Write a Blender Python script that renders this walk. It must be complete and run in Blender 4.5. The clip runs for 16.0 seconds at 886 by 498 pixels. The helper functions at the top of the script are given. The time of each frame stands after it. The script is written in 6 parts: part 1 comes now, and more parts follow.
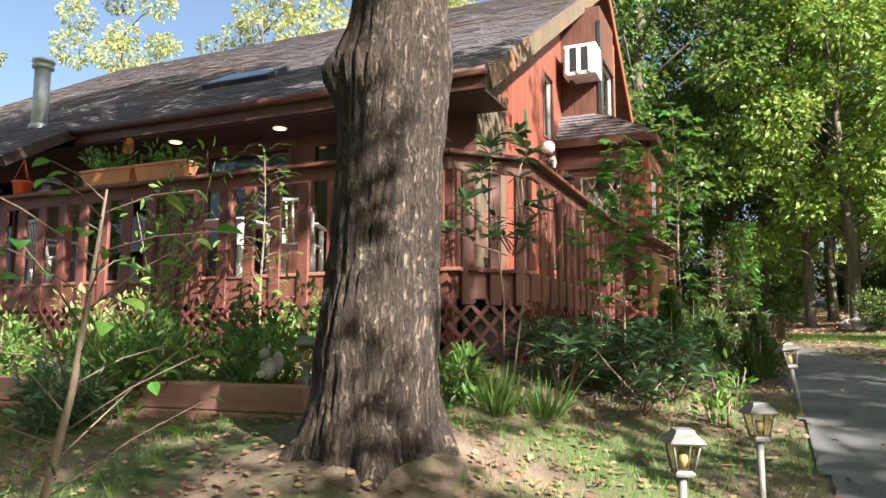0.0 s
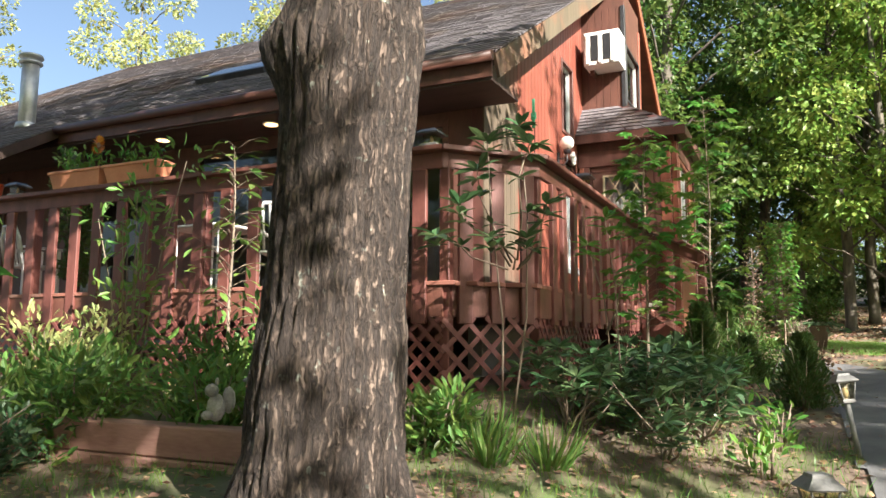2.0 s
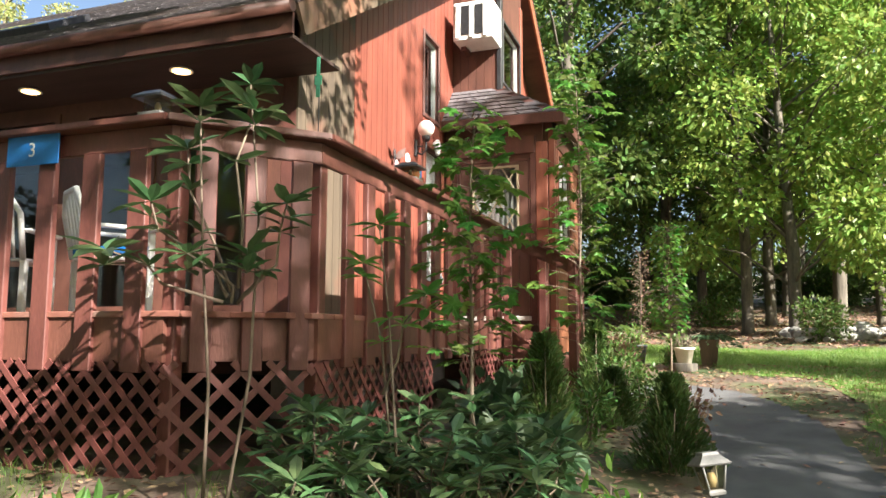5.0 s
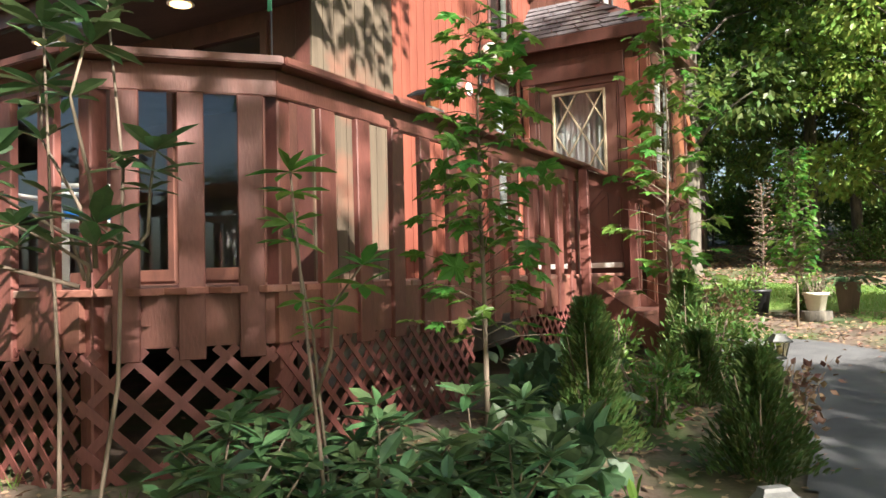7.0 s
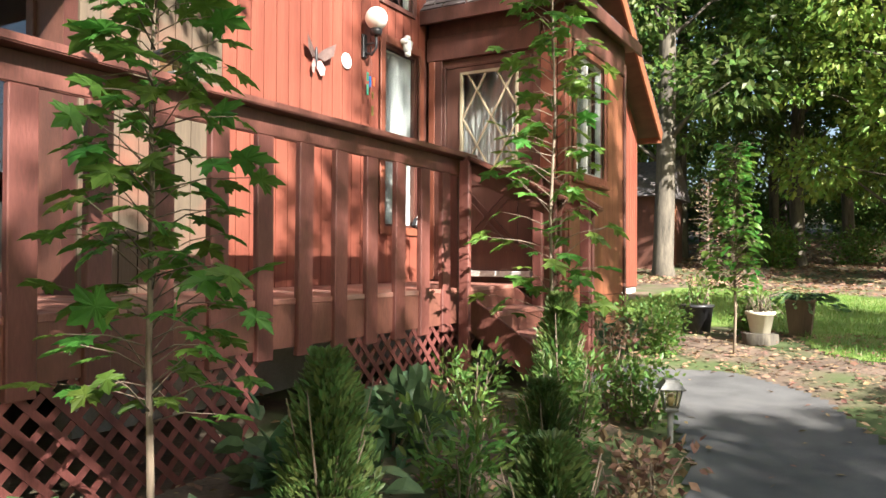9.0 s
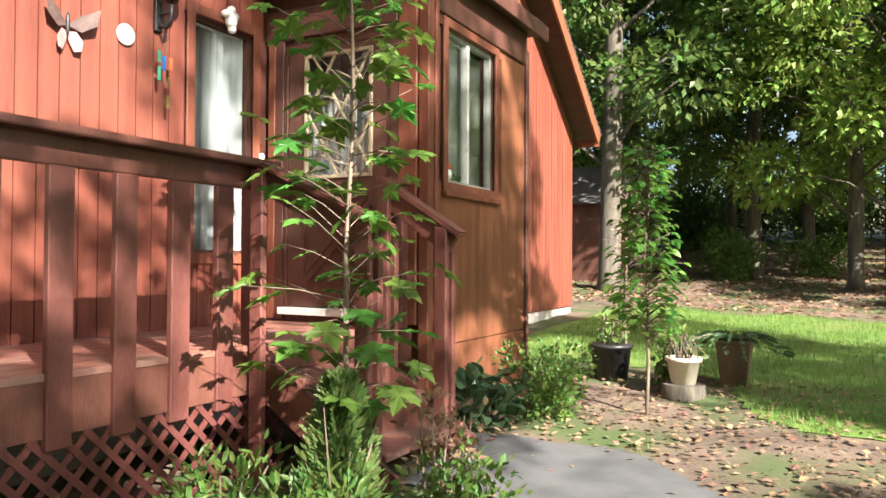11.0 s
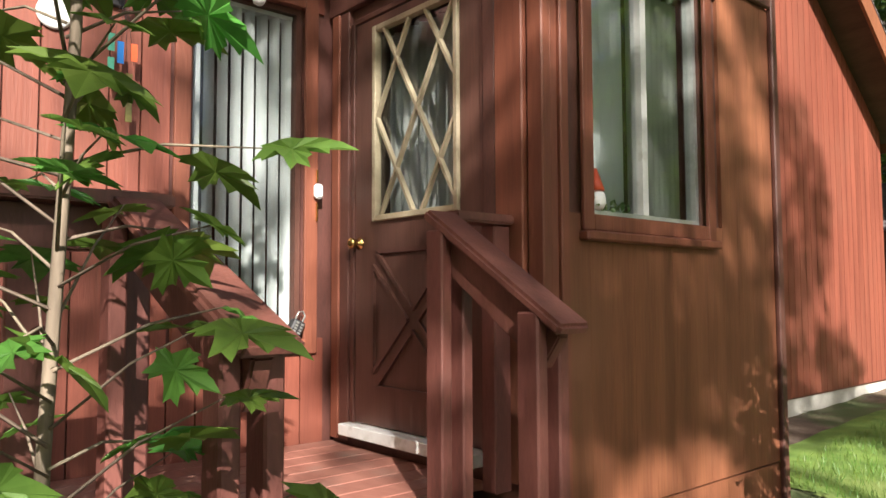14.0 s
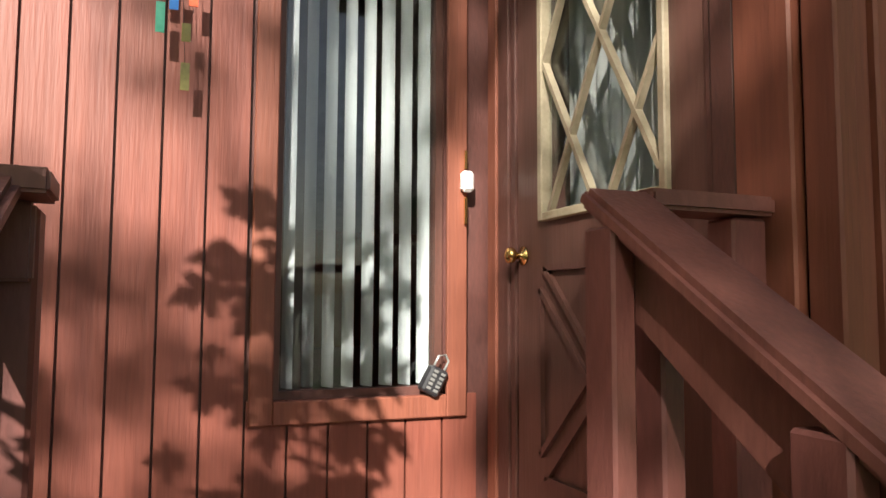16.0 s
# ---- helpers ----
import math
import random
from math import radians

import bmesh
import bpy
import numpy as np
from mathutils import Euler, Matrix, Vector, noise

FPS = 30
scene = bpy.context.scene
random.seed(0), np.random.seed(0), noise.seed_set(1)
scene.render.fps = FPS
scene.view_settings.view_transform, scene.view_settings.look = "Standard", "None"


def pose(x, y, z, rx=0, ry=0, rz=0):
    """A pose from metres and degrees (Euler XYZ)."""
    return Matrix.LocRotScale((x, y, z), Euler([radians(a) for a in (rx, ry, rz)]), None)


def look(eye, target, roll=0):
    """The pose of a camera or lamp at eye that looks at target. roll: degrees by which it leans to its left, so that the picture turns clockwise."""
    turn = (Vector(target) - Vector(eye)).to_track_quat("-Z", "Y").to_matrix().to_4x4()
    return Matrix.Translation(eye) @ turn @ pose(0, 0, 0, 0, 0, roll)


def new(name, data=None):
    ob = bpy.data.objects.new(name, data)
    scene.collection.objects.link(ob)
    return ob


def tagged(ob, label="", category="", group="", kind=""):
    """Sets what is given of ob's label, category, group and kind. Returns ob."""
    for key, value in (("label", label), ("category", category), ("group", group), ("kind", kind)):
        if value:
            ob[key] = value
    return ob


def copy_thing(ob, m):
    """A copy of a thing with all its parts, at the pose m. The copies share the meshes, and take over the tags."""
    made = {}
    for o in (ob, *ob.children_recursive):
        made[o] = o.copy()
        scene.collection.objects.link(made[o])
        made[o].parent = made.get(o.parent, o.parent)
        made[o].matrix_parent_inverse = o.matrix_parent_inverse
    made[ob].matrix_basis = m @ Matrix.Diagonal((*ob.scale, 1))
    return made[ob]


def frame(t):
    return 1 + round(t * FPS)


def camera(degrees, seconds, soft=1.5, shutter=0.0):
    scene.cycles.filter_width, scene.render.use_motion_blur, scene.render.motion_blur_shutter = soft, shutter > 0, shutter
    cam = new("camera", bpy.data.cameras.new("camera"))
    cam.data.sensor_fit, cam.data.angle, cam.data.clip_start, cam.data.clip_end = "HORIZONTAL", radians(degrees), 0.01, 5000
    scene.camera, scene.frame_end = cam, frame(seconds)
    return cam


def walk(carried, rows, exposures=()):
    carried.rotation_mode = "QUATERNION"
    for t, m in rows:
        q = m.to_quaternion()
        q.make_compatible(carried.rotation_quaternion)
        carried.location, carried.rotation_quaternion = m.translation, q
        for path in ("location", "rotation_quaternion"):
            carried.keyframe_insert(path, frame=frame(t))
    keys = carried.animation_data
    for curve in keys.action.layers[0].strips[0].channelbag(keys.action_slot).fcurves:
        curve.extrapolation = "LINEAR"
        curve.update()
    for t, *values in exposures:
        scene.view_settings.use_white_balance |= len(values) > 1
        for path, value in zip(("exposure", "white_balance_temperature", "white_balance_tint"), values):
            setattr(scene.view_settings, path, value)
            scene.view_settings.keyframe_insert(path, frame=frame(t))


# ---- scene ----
cam = camera(61.3, 16.0)
PATH = [
    (0, (3.239, -12.604, -0.806), (2.454, -10.782, -0.555), 0.2),
    (0.5, (3.214, -12.46, -0.787), (2.382, -10.658, -0.539), 0.2),
    (1, (3.151, -12.268, -0.707), (2.289, -10.48, -0.461), 0.3),
    (1.5, (3.158, -12.027, -0.688), (2.291, -10.241, -0.443), 0.2),
    (2, (3.144, -11.706, -0.59), (2.291, -9.914, -0.346), 0.3),
    (2.5, (3.113, -11.35, -0.535), (2.277, -9.55, -0.292), 0.3),
    (3, (3.194, -11.034, -0.481), (2.392, -9.218, -0.238), 0.3),
    (3.5, (3.25, -10.666, -0.36), (2.504, -8.825, -0.123), 0.6),
    (4, (3.24, -10.316, -0.319), (2.557, -8.451, -0.077), 0.5),
    (4.2, (3.258, -10.188, -0.299), (2.603, -8.314, -0.053), 0.4),
    (6.3, (3.636, -8.967, -0.202), (2.893, -7.116, -0.06), -2.1),
    (6.5, (3.66, -8.806, -0.19), (2.833, -6.99, -0.068), -2.2),
    (7, (3.677, -8.498, -0.091), (2.686, -6.762, -0.023), -1.4),
    (7.5, (3.807, -8.167, -0.038), (2.748, -6.471, 0.012), -1.0),
    (8, (4.06, -7.773, 0.027), (2.974, -6.093, 0.068), -0.4),
    (8.5, (4.069, -7.284, 0.061), (3.009, -5.588, 0.095), -0.1),
    (9, (4.117, -6.796, 0.106), (3.119, -5.063, 0.135), 0.3),
    (9.5, (4.25, -6.251, 0.159), (3.287, -4.498, 0.191), 0.6),
    (10, (4.252, -5.727, 0.247), (3.32, -3.958, 0.281), 0.6),
    (10.2, (4.257, -5.563, 0.269), (3.342, -3.785, 0.302), 0.8),
    (12.3, (4.019, -3.609, 0.555), (2.994, -1.893, 0.604), -0.5),
    (12.5, (3.939, -3.441, 0.577), (2.885, -1.742, 0.627), -0.1),
    (13, (3.81, -3.044, 0.613), (2.643, -1.422, 0.679), -0.2),
    (13.5, (3.7, -2.591, 0.647), (2.352, -1.117, 0.755), -0.2),
    (14, (3.524, -2.214, 0.657), (2.01, -0.914, 0.781), -0.2),
    (14.5, (3.308, -1.893, 0.655), (1.665, -0.763, 0.797), -0.0),
    (15, (3.09, -1.643, 0.7), (1.341, -0.686, 0.85), -0.1),
    (15.5, (2.842, -1.435, 0.735), (1.02, -0.625, 0.885), 0.3),
    (16, (2.582, -1.241, 0.75), (0.735, -0.489, 0.905), 0.3),
]
walk(cam, [(t, look(eye, target, roll)) for t, eye, target, roll in PATH], exposures=((0, 2.1), (10, 2.15), (13, 1.65), (14.5, 1.4), (16, 1.4)))

# ---- light ----
SUN = Vector((1.8, -1.0, 1.27)).normalized()
world = bpy.data.worlds.new("world")
scene.world = world
world.use_nodes = True
wn = world.node_tree
sky = wn.nodes.new("ShaderNodeTexSky")
sky.sky_type, sky.sun_disc = "NISHITA", False
sky.sun_elevation = math.asin(SUN.z)
sky.sun_rotation = math.atan2(SUN.x, SUN.y)
sky.air_density, sky.dust_density, sky.ozone_density = 1.0, 3.0, 1.2
wn.links.new(sky.outputs[0], wn.nodes["Background"].inputs[0])
wn.nodes["Background"].inputs[1].default_value = 0.055
sun = new("sun", bpy.data.lights.new("sun", "SUN"))
sun.data.energy, sun.data.angle, sun.data.color = 5.0, radians(0.53), (1.0, 0.94, 0.86)
sun.matrix_world = look(SUN * 40, (0, 0, 0))


# ---- materials ----
def mat(name, dark, light, rough=0.7, scale=6.0, stretch=(1, 1, 1), bump=0.3, fine=60.0, spots=None, metal=0.0, vary=0.12, see=0.0, coat=0.0):
    """Two noises mix dark to light, a random value per piece shifts it, spots adds stains, see lets light through."""
    m = bpy.data.materials.new(name)
    m.use_nodes = True
    t = m.node_tree
    n, l = t.nodes, t.links
    b = n["Principled BSDF"]
    co, mp = n.new("ShaderNodeTexCoord"), n.new("ShaderNodeMapping")
    mp.inputs["Scale"].default_value = stretch
    l.new(co.outputs["Object"], mp.inputs[0])
    big, small = n.new("ShaderNodeTexNoise"), n.new("ShaderNodeTexNoise")
    for nd, s, d in ((big, scale, 6), (small, fine, 3)):
        nd.inputs["Scale"].default_value, nd.inputs["Detail"].default_value = s, d
        l.new(mp.outputs[0], nd.inputs["Vector"])
    add = n.new("ShaderNodeMath")
    add.operation = "MULTIPLY_ADD"
    l.new(small.outputs[0], add.inputs[0])
    add.inputs[1].default_value = 0.45
    l.new(big.outputs[0], add.inputs[2])
    ramp = n.new("ShaderNodeValToRGB")
    ramp.color_ramp.elements[0].position, ramp.color_ramp.elements[1].position = 0.5, 0.95
    ramp.color_ramp.elements[0].color, ramp.color_ramp.elements[1].color = (*dark, 1), (*light, 1)
    l.new(add.outputs[0], ramp.inputs[0])
    col = ramp.outputs[0]
    if spots:
        sc, lo, hi, c = spots
        sn, sr, mx = n.new("ShaderNodeTexNoise"), n.new("ShaderNodeMapRange"), n.new("ShaderNodeMix")
        sn.inputs["Scale"].default_value, sn.inputs["Detail"].default_value = sc, 8
        l.new(co.outputs["Object"], sn.inputs["Vector"])
        sr.inputs[1].default_value, sr.inputs[2].default_value = lo, hi
        l.new(sn.outputs[0], sr.inputs[0])
        mx.data_type = "RGBA"
        l.new(sr.outputs[0], mx.inputs[0])
        l.new(col, mx.inputs[6])
        mx.inputs[7].default_value = (*c, 1)
        col = mx.outputs[2]
    if vary:
        oi, geo, hs = n.new("ShaderNodeObjectInfo"), n.new("ShaderNodeNewGeometry"), n.new("ShaderNodeHueSaturation")
        s2, mr, hr = n.new("ShaderNodeMath"), n.new("ShaderNodeMapRange"), n.new("ShaderNodeMapRange")
        l.new(oi.outputs["Random"], s2.inputs[0])
        l.new(geo.outputs["Random Per Island"], s2.inputs[1])
        mr.inputs[2].default_value, mr.inputs[3].default_value, mr.inputs[4].default_value = 2.0, 1 - vary, 1 + vary
        hr.inputs[3].default_value, hr.inputs[4].default_value = 0.5 - vary * 0.12, 0.5 + vary * 0.12
        l.new(s2.outputs[0], mr.inputs[0])
        l.new(geo.outputs["Random Per Island"], hr.inputs[0])
        l.new(hr.outputs[0], hs.inputs["Hue"])
        l.new(mr.outputs[0], hs.inputs["Value"])
        l.new(col, hs.inputs["Color"])
        col = hs.outputs[0]
    l.new(col, b.inputs["Base Color"])
    b.inputs["Roughness"].default_value, b.inputs["Metallic"].default_value = rough, metal
    b.inputs["Coat Weight"].default_value = coat
    if bump:
        bp = n.new("ShaderNodeBump")
        bp.inputs["Strength"].default_value, bp.inputs["Distance"].default_value = bump, 0.01
        l.new(add.outputs[0], bp.inputs["Height"])
        l.new(bp.outputs[0], b.inputs["Normal"])
    if see:
        tr, mix = n.new("ShaderNodeBsdfTranslucent"), n.new("ShaderNodeMixShader")
        l.new(col, tr.inputs[0])
        mix.inputs[0].default_value = see
        l.new(b.outputs[0], mix.inputs[1])
        l.new(tr.outputs[0], mix.inputs[2])
        l.new(mix.outputs[0], n["Material Output"].inputs[0])
    return m


def glass_mat(name, tint=(0.9, 0.95, 0.95), rough=0.02):
    m = bpy.data.materials.new(name)
    m.use_nodes = True
    n, l = m.node_tree.nodes, m.node_tree.links
    g, tr, mix, fr = (n.new(k) for k in ("ShaderNodeBsdfGlossy", "ShaderNodeBsdfTransparent", "ShaderNodeMixShader", "ShaderNodeLayerWeight"))
    g.inputs["Roughness"].default_value = rough
    tr.inputs[0].default_value = (*tint, 1)
    fr.inputs[0].default_value = 0.5
    pw, ma = n.new("ShaderNodeMath"), n.new("ShaderNodeMath")
    pw.operation, ma.operation = "POWER", "MULTIPLY_ADD"
    pw.inputs[1].default_value = 3.5
    ma.inputs[1].default_value, ma.inputs[2].default_value = 0.7, 0.05
    l.new(fr.outputs["Facing"], pw.inputs[0])
    l.new(pw.outputs[0], ma.inputs[0])
    l.new(ma.outputs[0], mix.inputs[0])
    l.new(tr.outputs[0], mix.inputs[1])
    l.new(g.outputs[0], mix.inputs[2])
    l.new(mix.outputs[0], n["Material Output"].inputs[0])
    return m


def glow_mat(name, colour, power):
    m = bpy.data.materials.new(name)
    m.use_nodes = True
    b = m.node_tree.nodes["Principled BSDF"]
    b.inputs["Base Color"].default_value = (*colour, 1)
    b.inputs["Emission Color"].default_value, b.inputs["Emission Strength"].default_value = (*colour, 1), power
    return m


WOOD = (1, 1, 0.07)
siding = mat("red_stain_siding", (0.145, 0.042, 0.025), (0.25, 0.079, 0.046), 0.55, 9, WOOD, 0.35, 90, (1.1, 0.52, 0.8, (0.20, 0.072, 0.044)), vary=0.13)
# olive weathering, with the shade of the near corner darkened into the colour
faded_shaded = mat("weathered_shaded_siding", (0.072, 0.054, 0.036), (0.125, 0.095, 0.062), 0.75, 8, WOOD, 0.4, 80, (1.3, 0.5, 0.7, (0.20, 0.075, 0.045)), vary=0.1)
railing = mat("rail_paint", (0.10, 0.033, 0.027), (0.19, 0.066, 0.053), 0.5, 7, (1, 1, 0.25), 0.3, 90, (5, 0.6, 0.75, (0.15, 0.06, 0.05)), vary=0.12)
trim_m = mat("dark_trim", (0.07, 0.028, 0.022), (0.13, 0.05, 0.038), 0.5, 8, (1, 1, 0.3), 0.3, 90, vary=0.08)
deck_m = mat("deck_boards", (0.20, 0.075, 0.055), (0.33, 0.14, 0.105), 0.6, 9, (0.2, 1, 1), 0.4, 80, (3, 0.5, 0.75, (0.25, 0.17, 0.14)), vary=0.12)
shingle = mat("asphalt_shingle", (0.085, 0.078, 0.085), (0.19, 0.17, 0.175), 0.85, 14, (1, 1, 1), 0.6, 160, (0.7, 0.5, 0.7, (0.15, 0.11, 0.09)), vary=0.25)
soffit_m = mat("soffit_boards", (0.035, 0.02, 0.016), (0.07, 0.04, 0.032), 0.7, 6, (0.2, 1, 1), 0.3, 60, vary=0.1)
concrete = mat("concrete", (0.35, 0.33, 0.30), (0.55, 0.53, 0.49), 0.9, 4, (1, 1, 1), 0.4, 60, vary=0.05)
# near-black floor colour puts the unlit rooms' shade behind the glass
unlit_in = mat("unlit_interior", (0.02, 0.017, 0.015), (0.05, 0.04, 0.035), 0.9, 2, vary=0)
inner = mat("interior_plaster", (0.22, 0.19, 0.16), (0.32, 0.28, 0.24), 0.9, 2, vary=0)
blind_m = mat("blind_slat", (0.70, 0.72, 0.72), (0.82, 0.84, 0.83), 0.5, 3, WOOD, 0.05, 40, vary=0.04, see=0.15)
cream = mat("cream_paint", (0.36, 0.30, 0.20), (0.50, 0.43, 0.30), 0.5, 12, (1, 1, 1), 0.2, 80, vary=0.06)
white_m = mat("white_paint", (0.68, 0.68, 0.66), (0.82, 0.82, 0.80), 0.45, 5, (1, 1, 1), 0.1, 60, (9, 0.6, 0.75, (0.5, 0.48, 0.43)), vary=0.03)
door_m = mat("brown_door", (0.085, 0.038, 0.03), (0.14, 0.062, 0.048), 0.4, 9, WOOD, 0.2, 90, vary=0.03)
brass = mat("brass", (0.65, 0.42, 0.14), (0.85, 0.60, 0.25), 0.2, 20, bump=0.05, metal=1.0, vary=0)
steel = mat("galvanised_pipe", (0.45, 0.47, 0.45), (0.62, 0.64, 0.62), 0.45, 10, bump=0.1, metal=0.6, vary=0)
black_m = mat("black_metal", (0.015, 0.015, 0.017), (0.04, 0.04, 0.043), 0.4, 20, bump=0.1, vary=0)
pane_m = glass_mat("window_glass", (0.90, 0.93, 0.93))
lamp_glass = glass_mat("lamp_glass", (0.85, 0.80, 0.65), 0.15)


def bark_mat():
    """Long plates between dark cracks, with lichen patches."""
    m = mat("oak_bark", (0.085, 0.06, 0.046), (0.20, 0.148, 0.115), 0.95, 14, (1, 1, 0.3), 0.7, 90, (17, 0.65, 0.70, (0.34, 0.35, 0.29)), vary=0)
    t = m.node_tree
    n, l = t.nodes, t.links
    b = n["Principled BSDF"]
    co, mp, warp, addv = n.new("ShaderNodeTexCoord"), n.new("ShaderNodeMapping"), n.new("ShaderNodeTexNoise"), n.new("ShaderNodeVectorMath")
    mp.inputs["Scale"].default_value = (1, 1, 0.2)
    warp.inputs["Scale"].default_value = 9
    addv.operation = "MULTIPLY_ADD"
    addv.inputs[1].default_value = (0.05, 0.05, 0.05)
    l.new(co.outputs["Object"], mp.inputs[0])
    l.new(mp.outputs[0], addv.inputs[2])
    l.new(co.outputs["Object"], warp.inputs["Vector"])
    l.new(warp.outputs["Color"], addv.inputs[0])
    vo = n.new("ShaderNodeTexNoise")
    vo.inputs["Scale"].default_value, vo.inputs["Detail"].default_value, vo.inputs["Roughness"].default_value = 52, 6, 0.65
    l.new(addv.outputs[0], vo.inputs["Vector"])
    mr = n.new("ShaderNodeMapRange")
    mr.inputs[1].default_value, mr.inputs[2].default_value = 0.41, 0.60
    l.new(vo.outputs[0], mr.inputs[0])
    mx = n.new("ShaderNodeMix")
    mx.data_type = "RGBA"
    mx.inputs[6].default_value = (0.03, 0.022, 0.018, 1)
    l.new(mr.outputs[0], mx.inputs[0])
    l.new(b.inputs["Base Color"].links[0].from_socket, mx.inputs[7])
    l.new(mx.outputs[2], b.inputs["Base Color"])
    bp = n.new("ShaderNodeBump")
    bp.inputs["Strength"].default_value, bp.inputs["Distance"].default_value = 1.0, 0.03
    l.new(mr.outputs[0], bp.inputs["Height"])
    l.new(b.inputs["Normal"].links[0].from_socket, bp.inputs["Normal"])
    l.new(bp.outputs[0], b.inputs["Normal"])
    return m


bark = bark_mat()
twig = mat("twig_bark", (0.12, 0.09, 0.065), (0.26, 0.20, 0.145), 0.8, 20, (1, 1, 0.2), 0.4, 90, vary=0.1)
trunk_m = mat("forest_bark", (0.05, 0.042, 0.036), (0.15, 0.125, 0.10), 0.95, 9, (1, 1, 0.2), 0.9, 50, vary=0.2)
soil = mat("leaf_litter_ground", (0.075, 0.052, 0.036), (0.21, 0.15, 0.11), 0.95, 3, (1, 1, 1), 0.9, 38, (1.1, 0.44, 0.6, (0.07, 0.10, 0.03)), vary=0)
asphalt = mat("asphalt_path", (0.07, 0.07, 0.072), (0.14, 0.14, 0.14), 0.9, 3, (1, 1, 1), 0.7, 220, (1.2, 0.5, 0.75, (0.15, 0.145, 0.14)), vary=0)
timber = mat("bed_timber", (0.22, 0.11, 0.085), (0.36, 0.20, 0.16), 0.8, 7, (0.2, 1, 1), 0.5, 60, vary=0.1)
terracotta = mat("terracotta_plastic", (0.50, 0.19, 0.10), (0.62, 0.27, 0.15), 0.55, 5, bump=0.1, vary=0.03)
red_m = mat("orange_plastic", (0.65, 0.09, 0.03), (0.78, 0.14, 0.05), 0.4, 5, bump=0.05, vary=0)
blue_m = mat("blue_sign", (0.01, 0.13, 0.42), (0.015, 0.17, 0.50), 0.4, 5, bump=0.03, vary=0)
pot_m = mat("cream_pot", (0.60, 0.55, 0.42), (0.76, 0.71, 0.57), 0.55, 6, bump=0.1, vary=0)
stone_m = mat("grey_stone", (0.20, 0.19, 0.17), (0.42, 0.40, 0.37), 0.9, 8, bump=0.6, vary=0.1)
pewter = mat("grey_lamp_paint", (0.13, 0.13, 0.125), (0.23, 0.225, 0.21), 0.5, 12, bump=0.15, vary=0.05)


def leaf_mat(name, dark, light, see=0.45, rough=0.45):
    return mat(name, dark, light, rough, 3.0, (1, 1, 1), 0.15, 30, vary=0.32, see=see)


leaf_forest = leaf_mat("forest_leaf", (0.18, 0.28, 0.05), (0.33, 0.45, 0.10))
# darker green that holds the shade of the deep woods in the leaf colour
leaf_shaded = leaf_mat("shaded_leaf", (0.06, 0.11, 0.025), (0.13, 0.20, 0.045))
leaf_maple = leaf_mat("maple_leaf", (0.075, 0.18, 0.03), (0.17, 0.33, 0.06), 0.5)
leaf_rhodo = leaf_mat("rhododendron_leaf", (0.055, 0.11, 0.045), (0.13, 0.22, 0.085), 0.25, 0.35)
leaf_hosta = leaf_mat("hosta_leaf", (0.05, 0.11, 0.05), (0.13, 0.22, 0.10), 0.3)
leaf_shrub = leaf_mat("shrub_leaf", (0.075, 0.15, 0.03), (0.19, 0.31, 0.07), 0.4)
leaf_cedar = leaf_mat("cedar_foliage", (0.06, 0.11, 0.03), (0.14, 0.21, 0.06), 0.25)
leaf_pale = leaf_mat("pale_leaf", (0.28, 0.31, 0.10), (0.46, 0.48, 0.20), 0.5)
leaf_dry = leaf_mat("dry_leaf", (0.16, 0.085, 0.05), (0.38, 0.25, 0.16), 0.2, 0.8)
grass_m = leaf_mat("grass_blade", (0.07, 0.15, 0.02), (0.17, 0.27, 0.05), 0.4)
lawn_m = mat("lawn_turf", (0.08, 0.15, 0.022), (0.16, 0.25, 0.045), 0.9, 5, (1, 1, 1), 0.8, 120, (0.9, 0.55, 0.75, (0.20, 0.22, 0.07)), vary=0)


# ---- mesh helpers ----
def box(bm, lo, hi, bevel=0.0):
    g = bmesh.ops.create_cube(bm, size=1.0)["verts"]
    for v in g:
        v.co = Vector([(a + b) / 2 + c * (b - a) for a, b, c in zip(lo, hi, v.co)])
    if bevel:
        es = list({e for v in g for e in v.link_edges})
        bmesh.ops.bevel(bm, geom=es, offset=bevel, segments=1, affect="EDGES")
    return bm


def boxed(lo, hi, bevel=0.0):
    return box(bmesh.new(), lo, hi, bevel)


def lathe(profile, segs=20, centre=(0, 0, 0), square=False):
    """Turned about z from (radius, z) pairs; square=True gives four flat sides."""
    bm = bmesh.new()
    n = 4 if square else segs
    off = math.pi / 4 if square else 0
    rings = []
    for r, z in profile:
        rr = r * (2 ** 0.5 if square else 1)
        rings.append([bm.verts.new((centre[0] + rr * math.cos(off + 2 * math.pi * i / n), centre[1] + rr * math.sin(off + 2 * math.pi * i / n), centre[2] + z)) for i in range(n)])
    for a, b in zip(rings, rings[1:]):
        for i in range(n):
            f = bm.faces.new((a[i], a[(i + 1) % n], b[(i + 1) % n], b[i]))
            f.smooth = not square
    bm.faces.new(rings[0][::-1])
    bm.faces.new(rings[-1])
    return bm


